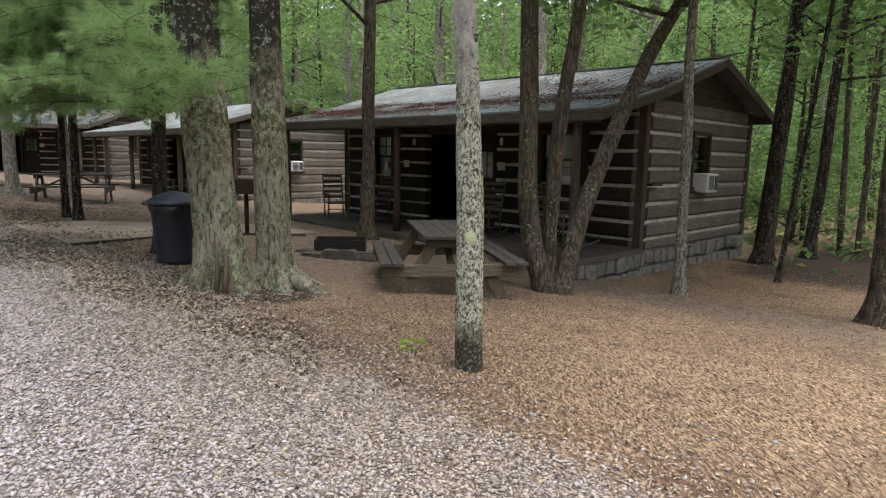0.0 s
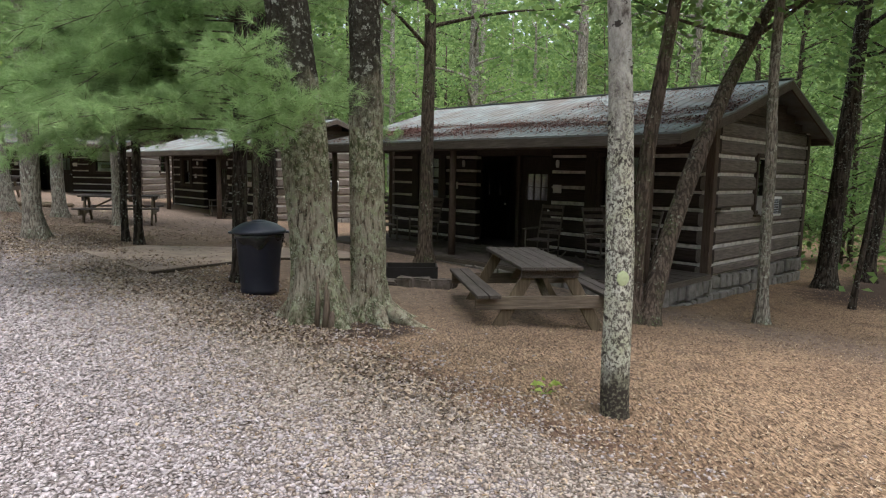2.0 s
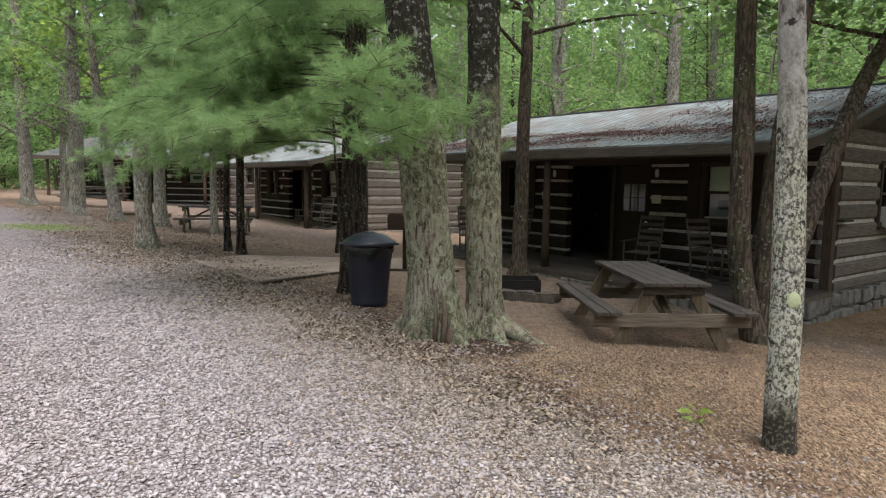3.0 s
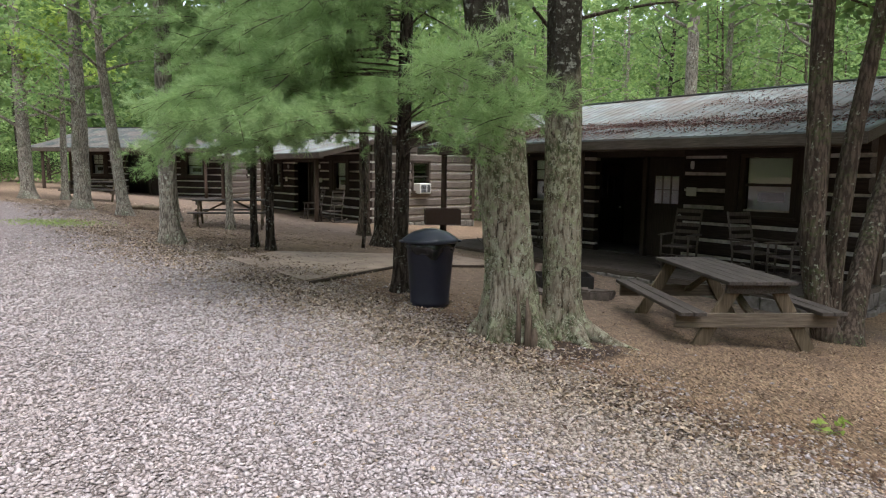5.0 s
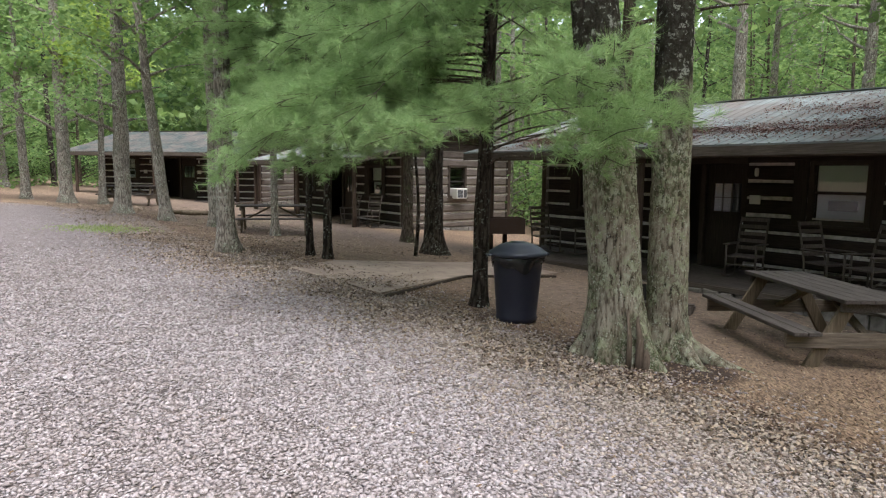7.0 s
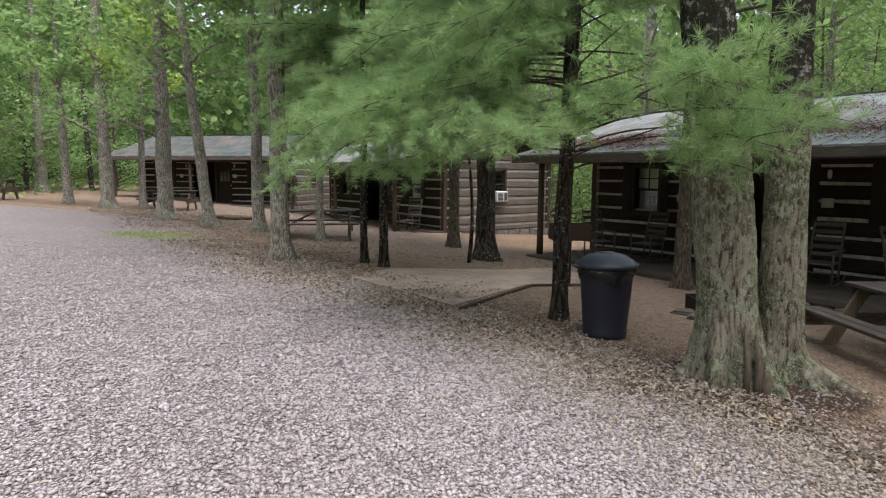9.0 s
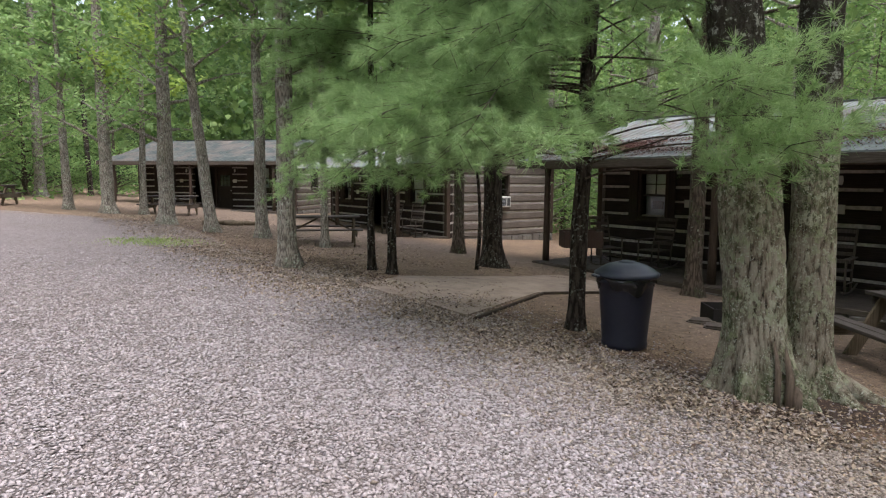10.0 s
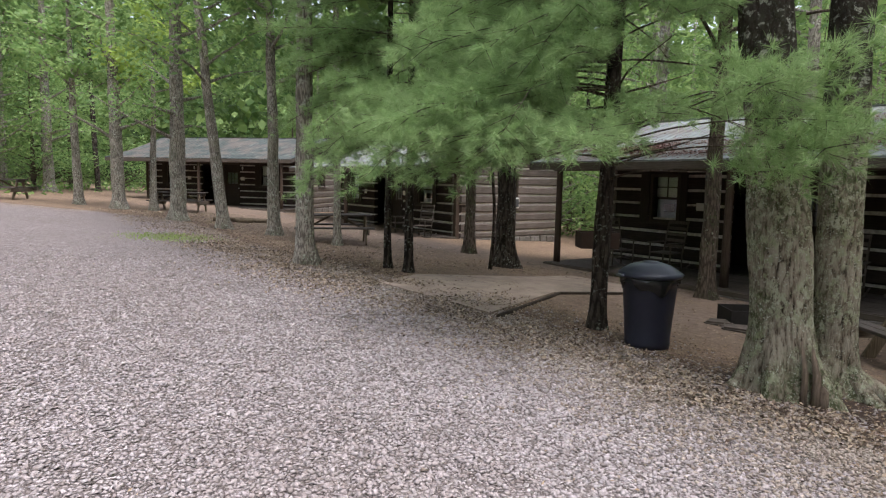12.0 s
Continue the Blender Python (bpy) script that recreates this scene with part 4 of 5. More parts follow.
for (x, y), r, h, back, way, sd, lab in STEMS:
    tree("clump_tree", on_land(x, y), h, r, BARK_BROWN, lab, "three trunks from one root", lean=(0, back), curve=way, crown_from=0.66, reach=2.4, leaf=0.17, leaves=5200, seed=sd, flare=0.5)
PLAIN_TREES = (
    ((-1.55, 13.15), 0.15, BARK_BROWN, (0.01, 0), 21, "straight brown trunk in front of the porch"),
    ((3.74, 9.78), 0.085, BARK_GREY, (-0.02, 0), 22, "thin grey lichened trunk beside the cabin"),
    ((7.35, 14.4), 0.2, BARK_DARK, (0.055, 0), 23, "dark trunk leaning outward past the cabin"),
    ((6.4, 11.85), 0.05, BARK_DARK, (0.1, 0), 24, "thin dark sapling leaning over the litter"),
    ((9.5, 16.2), 0.15, BARK_DARK, (0.05, 0), 25, "dark trunk at the edge of the woods"),
    ((5.74, 7.95), 0.2, BARK_BROWN, (-0.03, 0), 26, "brown trunk standing in leaf litter"),
    ((-5.33, 15.05), 0.22, BARK_DARK, (0.0, 0), 27, "dark trunk with flared foot in the yard"),
    ((-6.5, 18.1), 0.15, BARK_BROWN, (0.0, 0), 28, "brown trunk in the yard between cabins"),
    ((-8.55, 11.55), 0.165, BARK_GREY, (-0.01, 0), 29, "pale grey trunk with scarred foot at the gravel's edge"),
    ((-9.65, 16.45), 0.095, BARK_GREY, (-0.01, 0), 30, "thin pale trunk beside a picnic table"),
    ((-11.9, 17.65), 0.17, BARK_GREY, (-0.01, 0), 31, "grey trunk beside the gravel road"),
    ((-13.7, 18.25), 0.165, BARK_GREY, (-0.115, 0), 32, "grey trunk leaning over the road's edge"),
    ((-16.1, 19.75), 0.25, BARK_GREY, (0.01, 0), 33, "stout grey trunk at the gravel's edge"),
    ((-20.2, 22.5), 0.24, BARK_GREY, (-0.02, 0), 34, "tall pale grey trunk at the gravel's edge"),
    ((-19.4, 23.4), 0.13, BARK_GREY, (0.02, 0), 35, "slender grey trunk before the far cabin"),
    ((-22.3, 23.0), 0.17, BARK_GREY, (-0.02, 0), 36, "pale trunk by the far bend of the road"),
    ((-31.0, 31.5), 0.3, BARK_GREY, (0.0, 0), 37, "tall trunk at the edge of the woods"),
)
for (x, y), r, bark, ln, sd, lab in PLAIN_TREES:
    if sd in (35, 36):
        tree("yard_tree", on_land(x, y), 9.0, r, bark, lab, "trees of the yard", lean=ln, crown_from=0.68, limbs=16, reach=2.2, leaves=2400, leaf=0.24, leaf_mat=LEAF_LIME if sd == 35 else LEAF_BRIGHT, seed=sd, flare=0.8, root_spread=1.4, spread=0.32)
        continue
    tree("yard_tree", on_land(x, y), random.Random(sd).uniform(12, 15), r, bark, lab, "trees of the yard", lean=ln, crown_from=0.42 if sd > 32 else 0.58, limbs=18, reach=2.6 if sd > 32 else 3.4, leaves=3200 if sd > 32 else 4700, leaf=0.15 if sd > 32 else 0.2, leaf_mat=LEAF_BRIGHT if sd > 32 else LEAF_WOODS, seed=sd, flare=0.8, root_spread=1.4, spread=0.38 if sd > 32 else 0.55)


def sapling():
    root = thing("sapling", on_land(-5.55, 13.9), "thin crooked dark sapling in the yard", "sapling")
    bm = bmesh.new()
    pts = [(0.06 * math.sin(z * 1.6), 0.03 * math.cos(z * 2.1), z) for z in np.linspace(-0.1, 3.2, 14)]
    tube(bm, pts, np.linspace(0.045, 0.015, 14), 8, 0.2)
    part("trunk", bm, BARK_DARK, root)


sapling()

# ---- white pines ----


def needles(places, aims, rng, per, length, width):
    """Tufts of long needles that point outward round each aim."""
    n = len(places)
    p = np.repeat(places, per, 0)
    a = np.repeat(unit(aims), per, 0)
    d = unit(a * rng.uniform(0.1, 1.1, (n * per, 1)) + rng.normal(0, 0.62, (n * per, 3)))
    ln = length * rng.uniform(0.65, 1.15, (n * per, 1))
    side = unit(np.cross(d, rng.normal(0, 1, d.shape))) * width
    tip = p + d * ln
    tip[:, 2] -= 0.12 * ln[:, 0]
    p = p - a * rng.uniform(0, 0.07, (n * per, 1))
    v = np.stack([p - side * 0.5, p + side * 0.5, tip], 1).reshape(-1, 3)
    return v, np.arange(3 * n * per).reshape(-1, 3)


def pine(m, height, radius, whorls, label, seed, tufts=3, per=36, lean=(0, 0), dead=5):
    """whorls: rows of (height, direction in degrees, length, droop) of live branches."""
    rng, nr = random.Random(seed), np.random.default_rng(seed)
    root = thing("white_pine", m, label, "pine tree", "white pines")
    pts = sway((0, 0), lean, height, seed=seed)
    bm = bmesh.new()
    tube(bm, pts, [radius * (1 - 0.85 * max(0, p.z) / height) for p in pts], 14, 0.15, True, 0.55, seed, 1.3)
    part("trunk", bm, BARK_DARK, root)
    bm = bmesh.new()
    places, aims = [], []
    for z, turn, ln, droop, *bare in whorls:
        bare = bare[0] if bare else 0.12
        a = radians(turn)
        d = Vector((math.cos(a), math.sin(a), 0.25 - droop * 0.3))
        p = Vector((lean[0] * z, lean[1] * z, z))
        q = [p.copy()]
        steps = max(4, int(ln / 0.22))
        for s in range(steps):
            d = (d + Vector((rng.uniform(-0.1, 0.1), rng.uniform(-0.1, 0.1), -droop * 0.09 + rng.uniform(-0.04, 0.04)))).normalized()
            p = p + d * ln / steps
            q.append(p.copy())
            if s > steps * bare:
                for side in (-1, 1):
                    w = Vector((-d.y, d.x, 0)).normalized() * side
                    sl = (0.25 + 0.75 * (1 - s / steps)) * ln * 0.34 * rng.uniform(0.6, 1.1)
                    e = (d * 0.8 + w * rng.uniform(0.5, 1.1) + Vector((0, 0, rng.uniform(-0.35, 0.55)))).normalized()
                    twig = [p.copy(), p + e * sl * 0.5 + Vector((0, 0, -0.02)), p + e * sl + Vector((0, 0, -0.05))]
                    tube(bm, twig, [0.0045, 0.0035, 0.002], 3, 0, False)
                    k = max(2, int(sl / 0.1))
                    for j in range(1, k + 1):
                        for _ in range(tufts - 1):
                            off = Vector((rng.gauss(0, 0.05), rng.gauss(0, 0.05), rng.gauss(0.02, 0.06)))
                            places.append(p + e * sl * j / k + off)
                            aims.append(e + Vector((rng.gauss(0, 0.4), rng.gauss(0, 0.4), rng.gauss(0.35, 0.4))))
        places += [q[-1]] * 3
        aims += [d, d + Vector((0.3, 0, 0.2)), d - Vector((0.3, 0, -0.2))]
        tube(bm, q, list(np.linspace(0.013 if ln > 1.5 else 0.01, 0.003, len(q))), 5, 0.0, False)
    for i in range(dead):
        z, a, ln = rng.uniform(1.7, 3.6), rng.uniform(0, 6.28), rng.uniform(0.5, 1.5)
        foot = Vector((lean[0] * z, lean[1] * z, z))
        q = [foot, Vector((math.cos(a), math.sin(a), 0.25)) * ln * 0.5 + foot, Vector((math.cos(a + 0.2), math.sin(a + 0.2), 0.3)) * ln + foot]
        tube(bm, q, [0.016, 0.011, 0.004], 5, 0, False)
    tagged(part("branchwork", bm, BARK_BROWN, root), kind="stuff")
    v, f = needles(np.array([tuple(p) for p in places]), np.array([tuple(a) for a in aims]), nr, per, 0.125, 0.005)
    ob = new("needles", cloud_mesh("needles", v, f, NEEDLE))
    ob.parent = root
    return root


def whorl_rows(seed, z0, z1, gap, count, reach, aims=(0, 360), bare=0.12):
    rng = random.Random(seed)
    rows, z = [], z0
    while z < z1:
        for i in range(count):
            rows.append((z + rng.uniform(-0.3, 0.3), rng.uniform(*aims), reach * rng.uniform(0.7, 1.1) * (1 - 0.35 * (z - z0) / (z1 - z0 + 0.01)), rng.uniform(0.3, 0.8), bare))
        z += gap
    return rows


near = [(1.95, -66, 3.1, 0.2, 0.62), (1.85, -71, 3.1, 0.22, 0.6), (2.05, -75, 3.0, 0.2, 0.6), (2.3, -68, 3.0, 0.22, 0.62), (2.15, -72, 3.25, 0.2, 0.64), (1.7, -74, 2.9, 0.2, 0.62), (2.2, -112, 2.9, 0.3), (2.1, -124, 2.7, 0.35), (2.35, -138, 2.9, 0.3), (2.2, -155, 2.6, 0.4), (2.1, 176, 2.4, 0.4), (1.95, -145, 2.3, 0.4)]
pine(on_land(-3.82, 8.58), 11, 0.105, near + whorl_rows(41, 2.6, 4.7, 0.33, 6, 3.1, (-210, -108)) + whorl_rows(46, 2.8, 5.2, 0.45, 3, 2.2, (-95, 75), 0.3) + whorl_rows(42, 5.0, 9.0, 0.9, 3, 1.8), "white pine with long soft needles over the trash can", 41, lean=(0.022, 0), dead=7)
pine(on_land(-6.78, 11.82), 10, 0.082, whorl_rows(43, 2.62, 5.6, 0.36, 7, 2.7, (-240, 20)) + whorl_rows(44, 5.2, 8.5, 0.9, 4, 1.9), "white pine with drooping needle branches by the path", 43)
pine(on_land(-7.28, 12.3), 11, 0.07, whorl_rows(45, 2.4, 5.4, 0.55, 4, 2.5, (-220, 20)), "dark-stemmed white pine behind a thinner one", 45)

# ---- the woods behind ----


def understory(seed, height, mat, leaves=3400):
    """A young forest tree with flat layers of leaves from low down."""
    return tree("forest_tree", Matrix.Translation((0, 0, -200)), height, 0.07 + 0.012 * height, BARK_BROWN if seed % 2 else BARK_GREY, "slim forest tree with layered bright green leaves", "trees of the woods", crown_from=0.24, limbs=26, reach=3.0, leaves=leaves, leaf=0.19, leaf_mat=mat, seed=seed, sides=8, flare=0.3, spread=0.6)


def woods():
    kinds = [understory(61, 9, LEAF_BRIGHT), understory(62, 12, LEAF_WOODS), understory(63, 7, LEAF_BRIGHT), understory(64, 14, LEAF_WOODS)]
    rng = random.Random(77)
    used = [False] * len(kinds)
    placed = []
    tries = 0
    while len(placed) < 112 and tries < 5000:
        tries += 1
        u, v = rng.uniform(-22, 62), rng.uniform(7.5, 34)
        p = site(u, v)
        if any((p.x - q[0]) ** 2 + (p.y - q[1]) ** 2 < 5.0 for q in placed):
            continue
        if (p.x + 20) ** 2 + (p.y - 33) ** 2 < 110:
            continue
        placed.append((p.x, p.y))
    for _ in range(18):
        a, d = rng.uniform(-75, 195), rng.uniform(20, 32)
        placed.append((-3 + d * math.cos(radians(a + 180)) * 1.0, -8 + d * math.sin(radians(a + 180)) - 2))
    for _ in range(24):
        placed.append((rng.uniform(-55, -30), rng.uniform(14, 45)))
    for x, y in placed:
        if -24 < x < 7 and -7 < y < 24:
            continue
        u, v = to_site(x, y)
        if -1.5 < u < 11.5 and -3 < v < 7 or 15 < u < 27 and -3 < v < 7:
            continue
        if 4 < x < 30 and y < 24 and rng.random() < 0.6:
            continue
        i = rng.randrange(len(kinds))
        m = on_land(x, y, rng.uniform(0, 360), rng.uniform(0.8, 1.25), 0.05)
        if used[i]:
            copy_thing(kinds[i], m)
        else:
            kinds[i].matrix_basis = m
            used[i] = True


woods()


def pole_trees():
    """Tall bare-stemmed trees among the woods, and a far screen of big crowns."""
    kinds = [tree("pole_tree", Matrix.Translation((0, 0, -200)), h, r, b, "tall straight forest trunk with a high crown", "trunks of the woods", lean=(ln, 0), crown_from=0.6, limbs=14, reach=3.2, leaves=900, leaf=0.2, seed=sd, sides=9, flare=0.4)
             for h, r, b, ln, sd in ((15, 0.13, BARK_DARK, 0.03, 91), (16, 0.2, BARK_GREY, -0.01, 92), (13, 0.085, BARK_BROWN, 0.06, 93))]
    rng = random.Random(31)
    spots = [(11.6, 17.5), (13.5, 19.0), (9.0, 19.5), (12.3, 21.5), (16.5, 20.5), (10.9, 23.5), (18.0, 24.0), (15.0, 22.6)]
    for _ in range(52):
        p = site(rng.uniform(-14, 48), rng.uniform(6.8, 24))
        spots.append((p.x, p.y))
    for _ in range(16):
        spots.append((rng.uniform(-42, -29), rng.uniform(20, 38)))
    first = [True] * 3
    for x, y in spots:
        if (x + 22) ** 2 + (y - 36) ** 2 < 60:
            continue
        i = rng.randrange(3) if x < 8 else 2
        m = on_land(x, y, rng.uniform(0, 360), rng.uniform(0.8, 1.2))
        if first[i]:
            kinds[i].matrix_basis, first[i] = m, False
        else:
            copy_thing(kinds[i], m)


pole_trees()


def far_woods():
    """The depth of the forest: a thick belt of far leaves, with the sky over it."""
    rng = np.random.default_rng(81)
    n = 140000
    a = rng.uniform(0, 2 * np.pi, n)
    d = rng.uniform(52, 78, n)
    x, y = -6 + d * np.cos(a), 8 + d * np.sin(a)
    z = land(x, y) + 2.5 + 25 * rng.random(n) ** 0.9
    me = leaf_cloud("far_woods", np.c_[x, y, z], 0.98, LEAF_WOODS, rng, 0.1, 0.7)
    tagged(new("far_woods", me), "deep green leaves of the distant forest", "woods", kind="stuff")


far_woods()


def backdrop():
    """A plain ring of distant forest far behind the leaves, uneven along its top."""
    k = Mat("distant_forest", 1.0, 0.0)
    c = k.ramp(k.noise(0.5, 6), (0.35, (0.03, 0.055, 0.025)), (0.7, (0.12, 0.18, 0.075)))
    k.colour(k.mix(k.step(k.noise(1.0, 3, k.scaled(1, 1, 0.03)), 0.62, 0.7), c, (0.05, 0.045, 0.035)))
    n = 220
    v = []
    for i in range(n):
        a = 2 * math.pi * i / n
        x, y = -6 + 88 * math.cos(a), 8 + 88 * math.sin(a)
        v += [(x, y, -4.0), (x, y, 22 + 4 * noise.noise((x * 0.05, y * 0.05, 1)) + 3 * noise.noise((x * 0.3, y * 0.3, 2)))]
    f = np.array([(2 * i, 2 * ((i + 1) % n), 2 * ((i + 1) % n) + 1, 2 * i + 1) for i in range(n)])
    tagged(new("backdrop", cloud_mesh("backdrop", np.array(v), f, k.m)), "distant dark green forest", "forest", kind="structure")


backdrop()


def undergrowth(rng):
    """Low ferns and seedlings on the forest floor."""
    n = 46000
    x, y = rng.uniform(-60, 34, n), rng.uniform(-4, 62, n)
    u, v = to_site(x, y)
    patchy = smooth(x, y, 0.22) + 0.5 * smooth(x, y, 0.7)
    woods_floor = (v > 7.2) | ((u < -4.5) & (v > -1) & (x > 8)) | ((u < -1.2) & (v > 3.6)) | (x < -30) | ((u > 24.5) & (v < -6) & (v > -30) & (x < -27))
    keep = woods_floor & (patchy + rng.normal(0, 0.2, n) > -0.12) & ((x + 22) ** 2 + (y - 35) ** 2 > 75)
    x, y = x[keep], y[keep]
    z = land(x, y) + rng.exponential(0.22, len(x)) + 0.03
    me = leaf_cloud("undergrowth", np.c_[x, y, z], 0.24, LEAF_WOODS, rng, 0.5, 0.6)
    tagged(new("undergrowth", me), "low green undergrowth on the forest floor", "undergrowth", kind="stuff")


undergrowth(np.random.default_rng(85))

# ---- things in the yard ----


def picnic_table(m, label):
    root = thing("picnic_table", m, label, "picnic table", "picnic tables")
    ln = 1.95
    for i in range(5):
        y = -0.36 + i * 0.147
        boxed("tabletop_plank", (-ln / 2, ln / 2, y, y + 0.142, 0.71, 0.75), TABLE, root, "", 0.005)
    for s in (-1, 1):
        for i in range(2):
            y = s * 0.74 + (-0.14 if i == 0 else 0.005)
            boxed("bench_plank", (-ln / 2 - 0.05, ln / 2 + 0.05, y, y + 0.132, 0.4, 0.44), TABLE, root, "", 0.005)
    for x in (-0.82, 0.82):
        for s in (-1, 1):
            bm = bmesh.new()
            beam(bm, (x, s * 0.62, -0.02), (x, s * 0.2, 0.71), 0.045, 0.14)
            part("leg", bm, TABLE_LEG, root)
        e = 1 if x > 0 else -1
        boxed("bench_support", (*sorted((x + e * 0.024, x + e * 0.066)), -0.87, 0.87, 0.25, 0.4), TABLE_SUPPORT, root, "tan bench support board", 0.005)
        boxed("top_cleat", (*sorted((x + e * 0.024, x + e * 0.066)), -0.34, 0.34, 0.61, 0.71), TABLE, root, "", 0.005)
        bm = bmesh.new()
        beam(bm, (x - 0.02 * (1 if x > 0 else -1), 0, 0.34), (x * 0.15, 0, 0.69), 0.085, 0.045)
        part("brace", bm, TABLE_LEG, root)
    return root


TABLE_1 = picnic_table(on_land(0.013, 8.32, 99, 1.0, -0.012), "grey weathered picnic table with attached benches")
for x, y, turn in ((-10.1, 17.5, 20), (-19.0, 24.6, 15), (-25.5, 22.6, 20)):
    copy_thing(TABLE_1, on_land(x, y, turn))


def trash_can(m):
    root = thing("trash_can", m, "dark plastic trash can with domed lid and bag", "trash can")
    bm = bmesh.new()
    lathe(bm, [(0.205, 0.0), (0.222, 0.012), (0.228, 0.06), (0.222, 0.075), (0.24, 0.3), (0.262, 0.58), (0.268, 0.66), (0.285, 0.67), (0.285, 0.70), (0.272, 0.705), (0.268, 0.74)], 40)
    part("bin", bm, CAN_PLASTIC, root)
    bm = bmesh.new()
    rows, sides = [], 72
    sag = [0.12 + 0.05 * math.sin(3 * 2 * math.pi * s / sides + 0.7) + 0.03 * math.sin(7 * 2 * math.pi * s / sides) for s in range(sides)]
    for i in range(8):
        t = i / 7
        ring = []
        for s in range(sides):
            a = 2 * math.pi * s / sides
            fold = 0.012 * noise.noise((math.cos(a) * 5, math.sin(a) * 5, t * 4)) + 0.006 * math.sin(23 * a + 5 * t) * t
            r = 0.277 + 0.018 * math.sin(math.pi * min(1, t * 1.2)) + fold - 0.004 * t
            ring.append(bm.verts.new((r * math.cos(a), r * math.sin(a), 0.742 - t * sag[s])))
        rows.append(ring)
    for p, q in zip(rows, rows[1:]):
        for s in range(sides):
            bm.faces.new((p[s], q[s], q[(s + 1) % sides], p[(s + 1) % sides])).smooth = True
    part("bin_liner", bm, BAG, root, "black bag folded over the rim")
    bm = bmesh.new()
    lathe(bm, [(0.285, 0.728), (0.312, 0.728), (0.319, 0.745), (0.316, 0.768), (0.296, 0.778), (0.27, 0.80), (0.2, 0.842), (0.12, 0.866), (0.085, 0.87), (0.08, 0.878), (0.05, 0.882), (0.01, 0.882)], 40)
    lid = part("lid", bm, CAN_LID, root, "dark grey domed lid")
    for s in (-1, 1):
        bm = bmesh.new()
        box(bm, s * 0.32 - 0.035, s * 0.32 + 0.035, -0.06, 0.06, 0.726, 0.752, 0.01)
        part("lid_grip", bm, CAN_LID, lid)


trash_can(on_land(-3.35, 7.93, 20, 1.02))


def rocking_chair(m, label):
    root = thing("rocking_chair", m, label, "rocking chair", "porch rocking chairs")

    def stick(name, pts, r, sides=6):
        bm = bmesh.new()
        tube(bm, pts, [r] * len(pts), sides)
        part(name, bm, CHAIR, root)
    for s in (-1, 1):
        x = 0.27 * s
        stick("rocker", [(x, y, 0.02 + 0.16 * (y / 0.5) ** 2 * 0.6) for y in np.linspace(-0.45, 0.55, 7)], 0.018)
        stick("front_leg", [(x, -0.25, 0.05), (x, -0.25, 0.4), (x, -0.25, 0.64)], 0.02)
        stick("back_post", [(0.25 * s, 0.22, 0.05), (0.25 * s, 0.24, 0.42), (0.25 * s, 0.33, 0.8), (0.25 * s, 0.42, 1.14)], 0.02)
        boxed("armrest", (x - 0.05, x + 0.05, -0.32, 0.3, 0.63, 0.655), CHAIR, root, "", 0.008)
        stick("stretcher", [(x, -0.25, 0.2), (x, 0.22, 0.2)], 0.012)
    stick("stretcher", [(-0.27, -0.25, 0.26), (0.27, -0.25, 0.26)], 0.012)
    boxed("seat", (-0.26, 0.26, -0.27, 0.26, 0.40, 0.43), CHAIR, root, "", 0.01)
    for i in range(5):
        z = 0.52 + i * 0.135
        y = 0.24 + (z - 0.42) * 0.25
        bm = bmesh.new()
        box(bm, -0.24, 0.24, y - 0.008, y + 0.008, z, z + 0.07, 0.004)
        part("back_slat", bm, CHAIR, root)
    return root


CHAIR_1 = rocking_chair(SITE @ pose(-3.1, -0.95, -0.035, 0, 0, 8), "weathered wooden rocking chair with slatted back on the porch")
for u, v, turn in ((1.0, -0.95, -25), (1.75, -0.75, 70), (7.9, -1.35, 70), (6.9, -0.85, 0), (16.45, -1.25, 25), (18.0, -1.2, -15)):
    copy_thing(CHAIR_1, Matrix.Translation(site(u, v, -0.035 if u < 12 else -0.055)) @ Matrix.Rotation(radians(-45 + turn), 4, "Z"))


def pedestal_grill(m):
    root = thing("pedestal_grill", m, "rusty black charcoal grill on an iron post", "grill")
    bm = bmesh.new()
    tube(bm, [(0, 0, -0.2), (0, 0, 0.4), (0, 0, 0.78)], [0.04] * 3, 10)
    part("post", bm, RUST, root)
    bm = bmesh.new()
    for d in ((-0.31, 0.31, -0.22, 0.22, 0.76, 0.78), (-0.31, 0.31, -0.22, -0.205, 0.78, 1.02), (-0.31, 0.31, 0.205, 0.22, 0.78, 1.02), (-0.31, -0.295, -0.205, 0.205, 0.78, 1.02), (0.295, 0.31, -0.205, 0.205, 0.78, 1.02)):
        box(bm, *d, 0.002)
    part("firebox", bm, RUST, root)
    for i in range(9):
        bm = bmesh.new()
        tube(bm, [(-0.28 + i * 0.07, -0.2, 0.97), (-0.28 + i * 0.07, 0.2, 0.97)], [0.006] * 2, 6)
        part("grate_bar", bm, RUST, root)


pedestal_grill(on_land(-3.62, 11.75, 10))


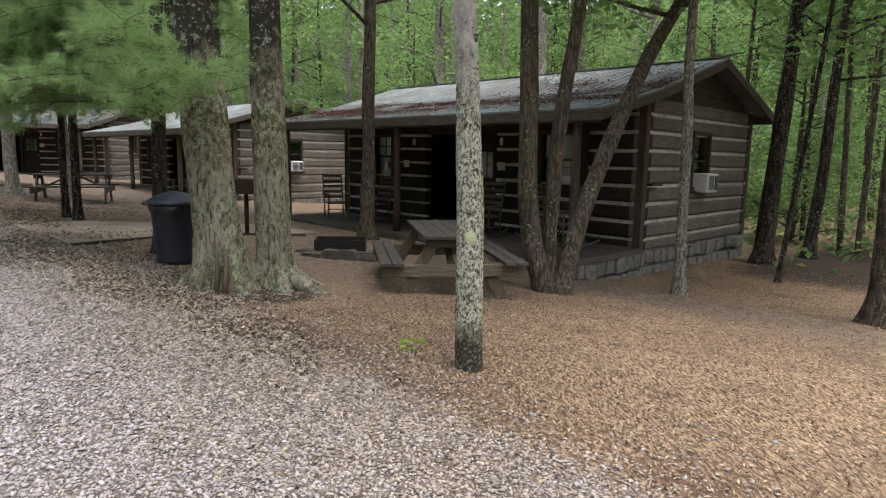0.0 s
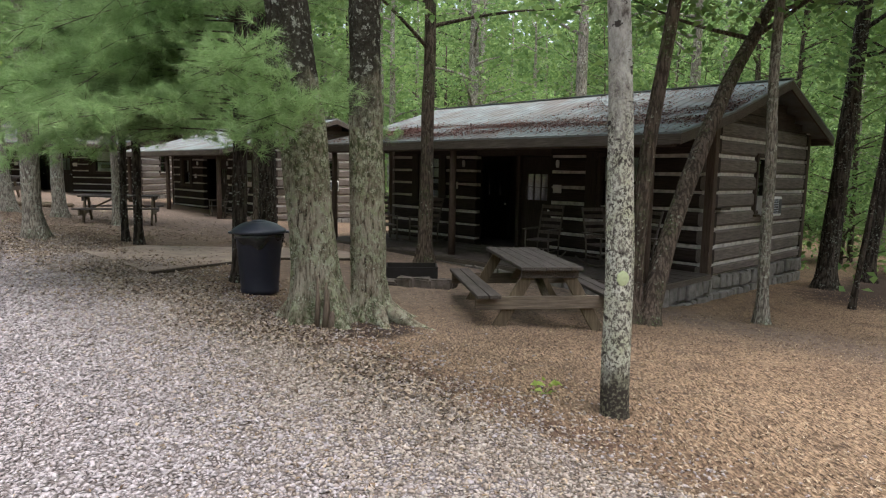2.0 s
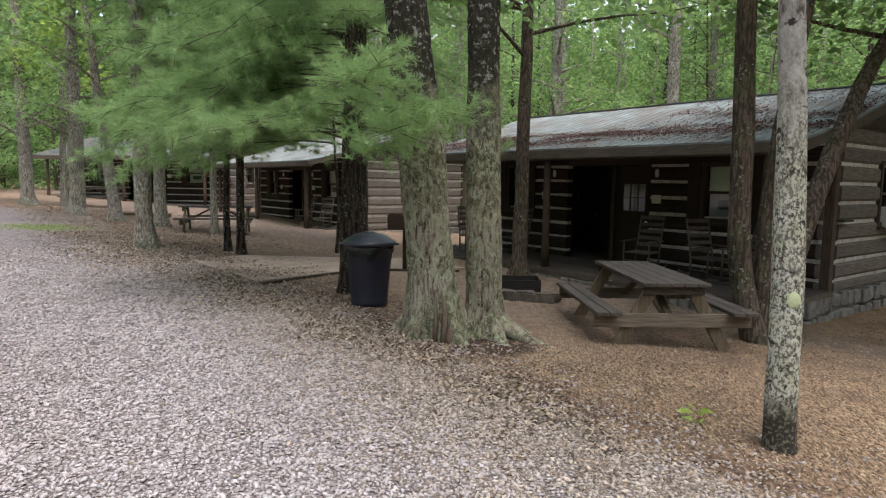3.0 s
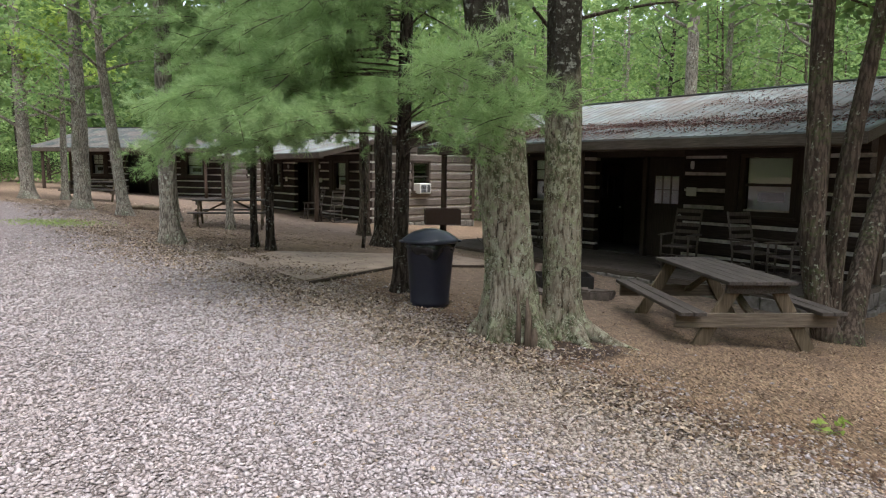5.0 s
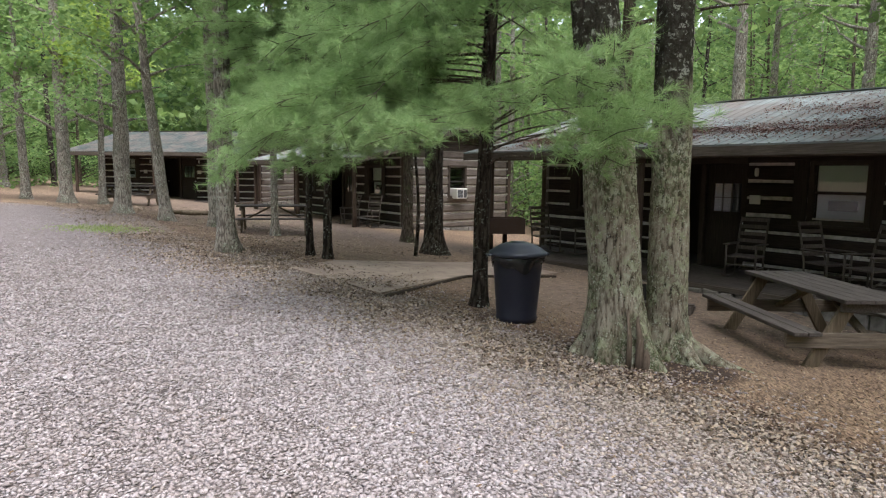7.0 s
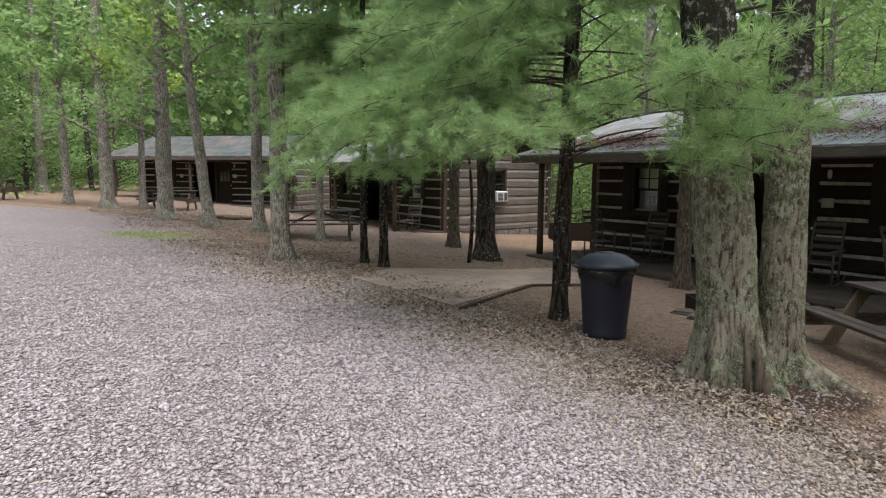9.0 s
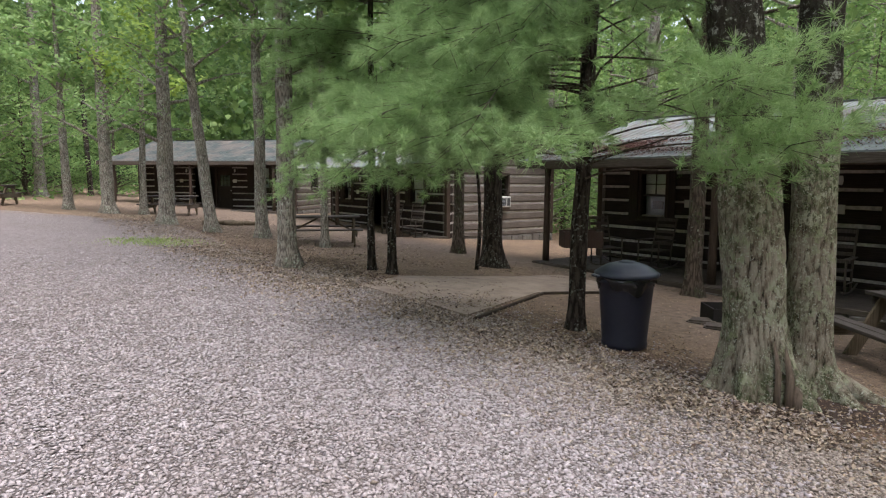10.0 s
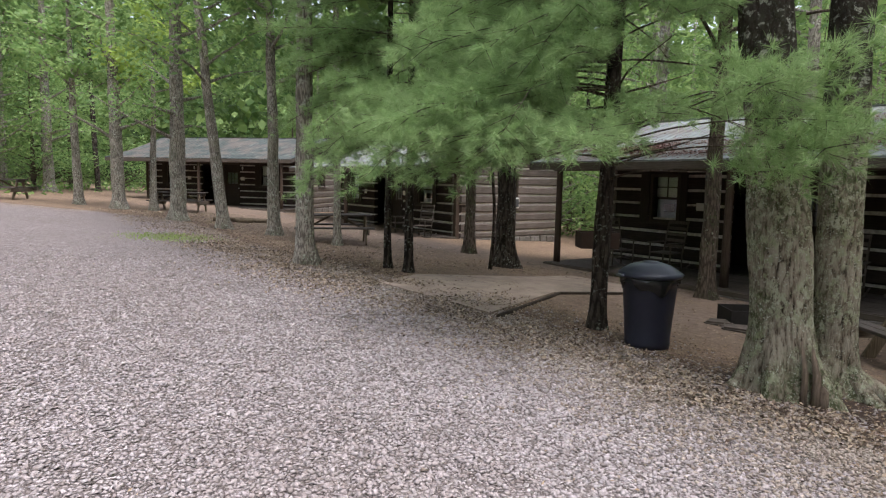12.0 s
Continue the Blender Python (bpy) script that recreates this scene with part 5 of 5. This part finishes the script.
def fire_pit():
    ring = thing("fire_box", on_land(-1.62, 10.15, 5), "low blackened iron fire box on the dirt", "fire pit")
    bm = bmesh.new()
    for d in ((-0.4, 0.4, -0.26, -0.245, 0, 0.27), (-0.4, 0.4, 0.245, 0.26, 0, 0.27), (-0.4, -0.385, -0.245, 0.245, 0, 0.27), (0.385, 0.4, -0.245, 0.245, 0, 0.27)):
        box(bm, *d, 0.002)
    part("iron_side", bm, SOOT, ring)
    rng = random.Random(9)
    for x, y, s, h in ((-1.95, 9.72, 0.2, 0.06), (-1.66, 9.64, 0.15, 0.13), (-1.42, 9.66, 0.14, 0.15), (-1.2, 9.75, 0.16, 0.14), (-2.1, 9.95, 0.19, 0.07), (-1.05, 9.95, 0.15, 0.13)):
        bm = bmesh.new()
        vs = box(bm, -s, s, -s * 0.7, s * 0.7, -0.03, h)
        for v in vs:
            v.co += Vector((rng.uniform(-0.03, 0.03), rng.uniform(-0.03, 0.03), rng.uniform(-0.02, 0.02)))
        bmesh.ops.bevel(bm, geom=bm.edges[:], offset=0.025, segments=2, affect="EDGES")
        me = bpy.data.meshes.new("hearth_stone")
        bm.to_mesh(me)
        bm.free()
        me.materials.append(HEARTH)
        ob = new("hearth_stone", me)
        ob.matrix_basis = on_land(x, y, rng.uniform(-20, 20))
        tagged(ob, "flat grey-brown stone beside the fire box", "stone", "stones round the fire box")


fire_pit()


def path_slab():
    """A worn concrete path from the road to the porch, edged with timber."""
    corners = [(-5.07, 8.55), (-6.85, 10.05), (-6.55, 11.5), (-4.75, 13.1), (-3.9, 14.4), (-2.6, 13.3), (-3.2, 12.12), (-4.29, 11.08)]
    bm = bmesh.new()
    top = [bm.verts.new((x, y, float(land(np.float64(x), np.float64(y))) + 0.022)) for x, y in corners]
    low = [bm.verts.new((x, y, float(land(np.float64(x), np.float64(y))) - 0.15)) for x, y in corners]
    bm.faces.new(top[::-1])
    bm.faces.new(low)
    for i in range(len(corners)):
        j = (i + 1) % len(corners)
        bm.faces.new((top[i], low[i], low[j], top[j]))
    bmesh.ops.triangulate(bm, faces=bm.faces[:])
    bmesh.ops.recalc_face_normals(bm, faces=bm.faces[:])
    me = bpy.data.meshes.new("path")
    bm.to_mesh(me)
    bm.free()
    me.materials.append(CONCRETE)
    tagged(new("path", me), "worn brown concrete path to the porch", "path", kind="structure")
    for (ax, ay), (bx, by) in (((-4.95, 8.4), (-4.2, 11.05)), ((-4.2, 11.05), (-2.7, 12.5))):
        a = Vector((ax, ay, float(land(np.float64(ax), np.float64(ay))) + 0.015))
        b = Vector((bx, by, float(land(np.float64(bx), np.float64(by))) + 0.015))
        bm = bmesh.new()
        beam(bm, a, b, 0.045, 0.055, 0.01)
        me = bpy.data.meshes.new("edging_timber")
        bm.to_mesh(me)
        bm.free()
        me.materials.append(EDGING)
        tagged(new("edging_timber", me), "dark weathered timber edging the path", "timber", "path edging")


path_slab()


def seedling():
    root = thing("seedling", on_land(-0.24, 5.05), "small bright green seedling in the litter", "seedling")
    bm = bmesh.new()
    for i in range(6):
        a = i * 1.05
        d = Vector((math.cos(a), math.sin(a), 0.25))
        tube(bm, [(0, 0, 0), d * 0.06, d * 0.1], [0.003, 0.002, 0.002], 4, 0, False)
    part("stems", bm, GRASS, root)
    rng = np.random.default_rng(5)
    ang = rng.uniform(0, 6.28, 14)
    rad = rng.uniform(0.04, 0.12, 14)
    ob = new("leaves", leaf_cloud("leaves", np.c_[rad * np.cos(ang), rad * np.sin(ang), rng.uniform(0.05, 0.1, 14)], 0.07, LEAF_LIME, rng, 0.7, 0.7))
    ob.parent = root


seedling()


def grass_patch(rng):
    n = 2000
    x, y = rng.normal(-13.0, 0.5, n), rng.normal(14.5, 0.55, n)
    z = land(x, y)
    p = np.c_[x, y, z]
    d = unit(np.c_[rng.normal(0, 0.5, (n, 2)), np.ones(n)])
    side = unit(np.cross(d, rng.normal(0, 1, d.shape))) * 0.006
    v = np.stack([p - side, p + side, p + d * rng.uniform(0.025, 0.07, (n, 1))], 1).reshape(-1, 3)
    tagged(new("grass", cloud_mesh("grass", v, np.arange(3 * n).reshape(-1, 3), GRASS)), "patch of bright green grass on the gravel", "grass", kind="stuff")


grass_patch(np.random.default_rng(15))


def fire_logs():
    rng = random.Random(21)
    for i in range(5):
        bm = bmesh.new()
        tube(bm, [(-0.35, 0, 0.07), (0, 0.02, 0.07), (0.35, 0, 0.07)], [0.075, 0.07, 0.068], 10, 0.15, seed=i)
        me = bpy.data.meshes.new("cut_log")
        bm.to_mesh(me)
        bm.free()
        me.materials.append(TABLE_LEG)
        ob = new("cut_log", me)
        ob.matrix_basis = on_land(-14.8 + rng.uniform(-0.6, 0.6), 21.0 + i * 0.28, rng.uniform(-30, 50))
        tagged(ob, "pale cut log lying on the ground", "log", "cut logs by the far cabin")


fire_logs()
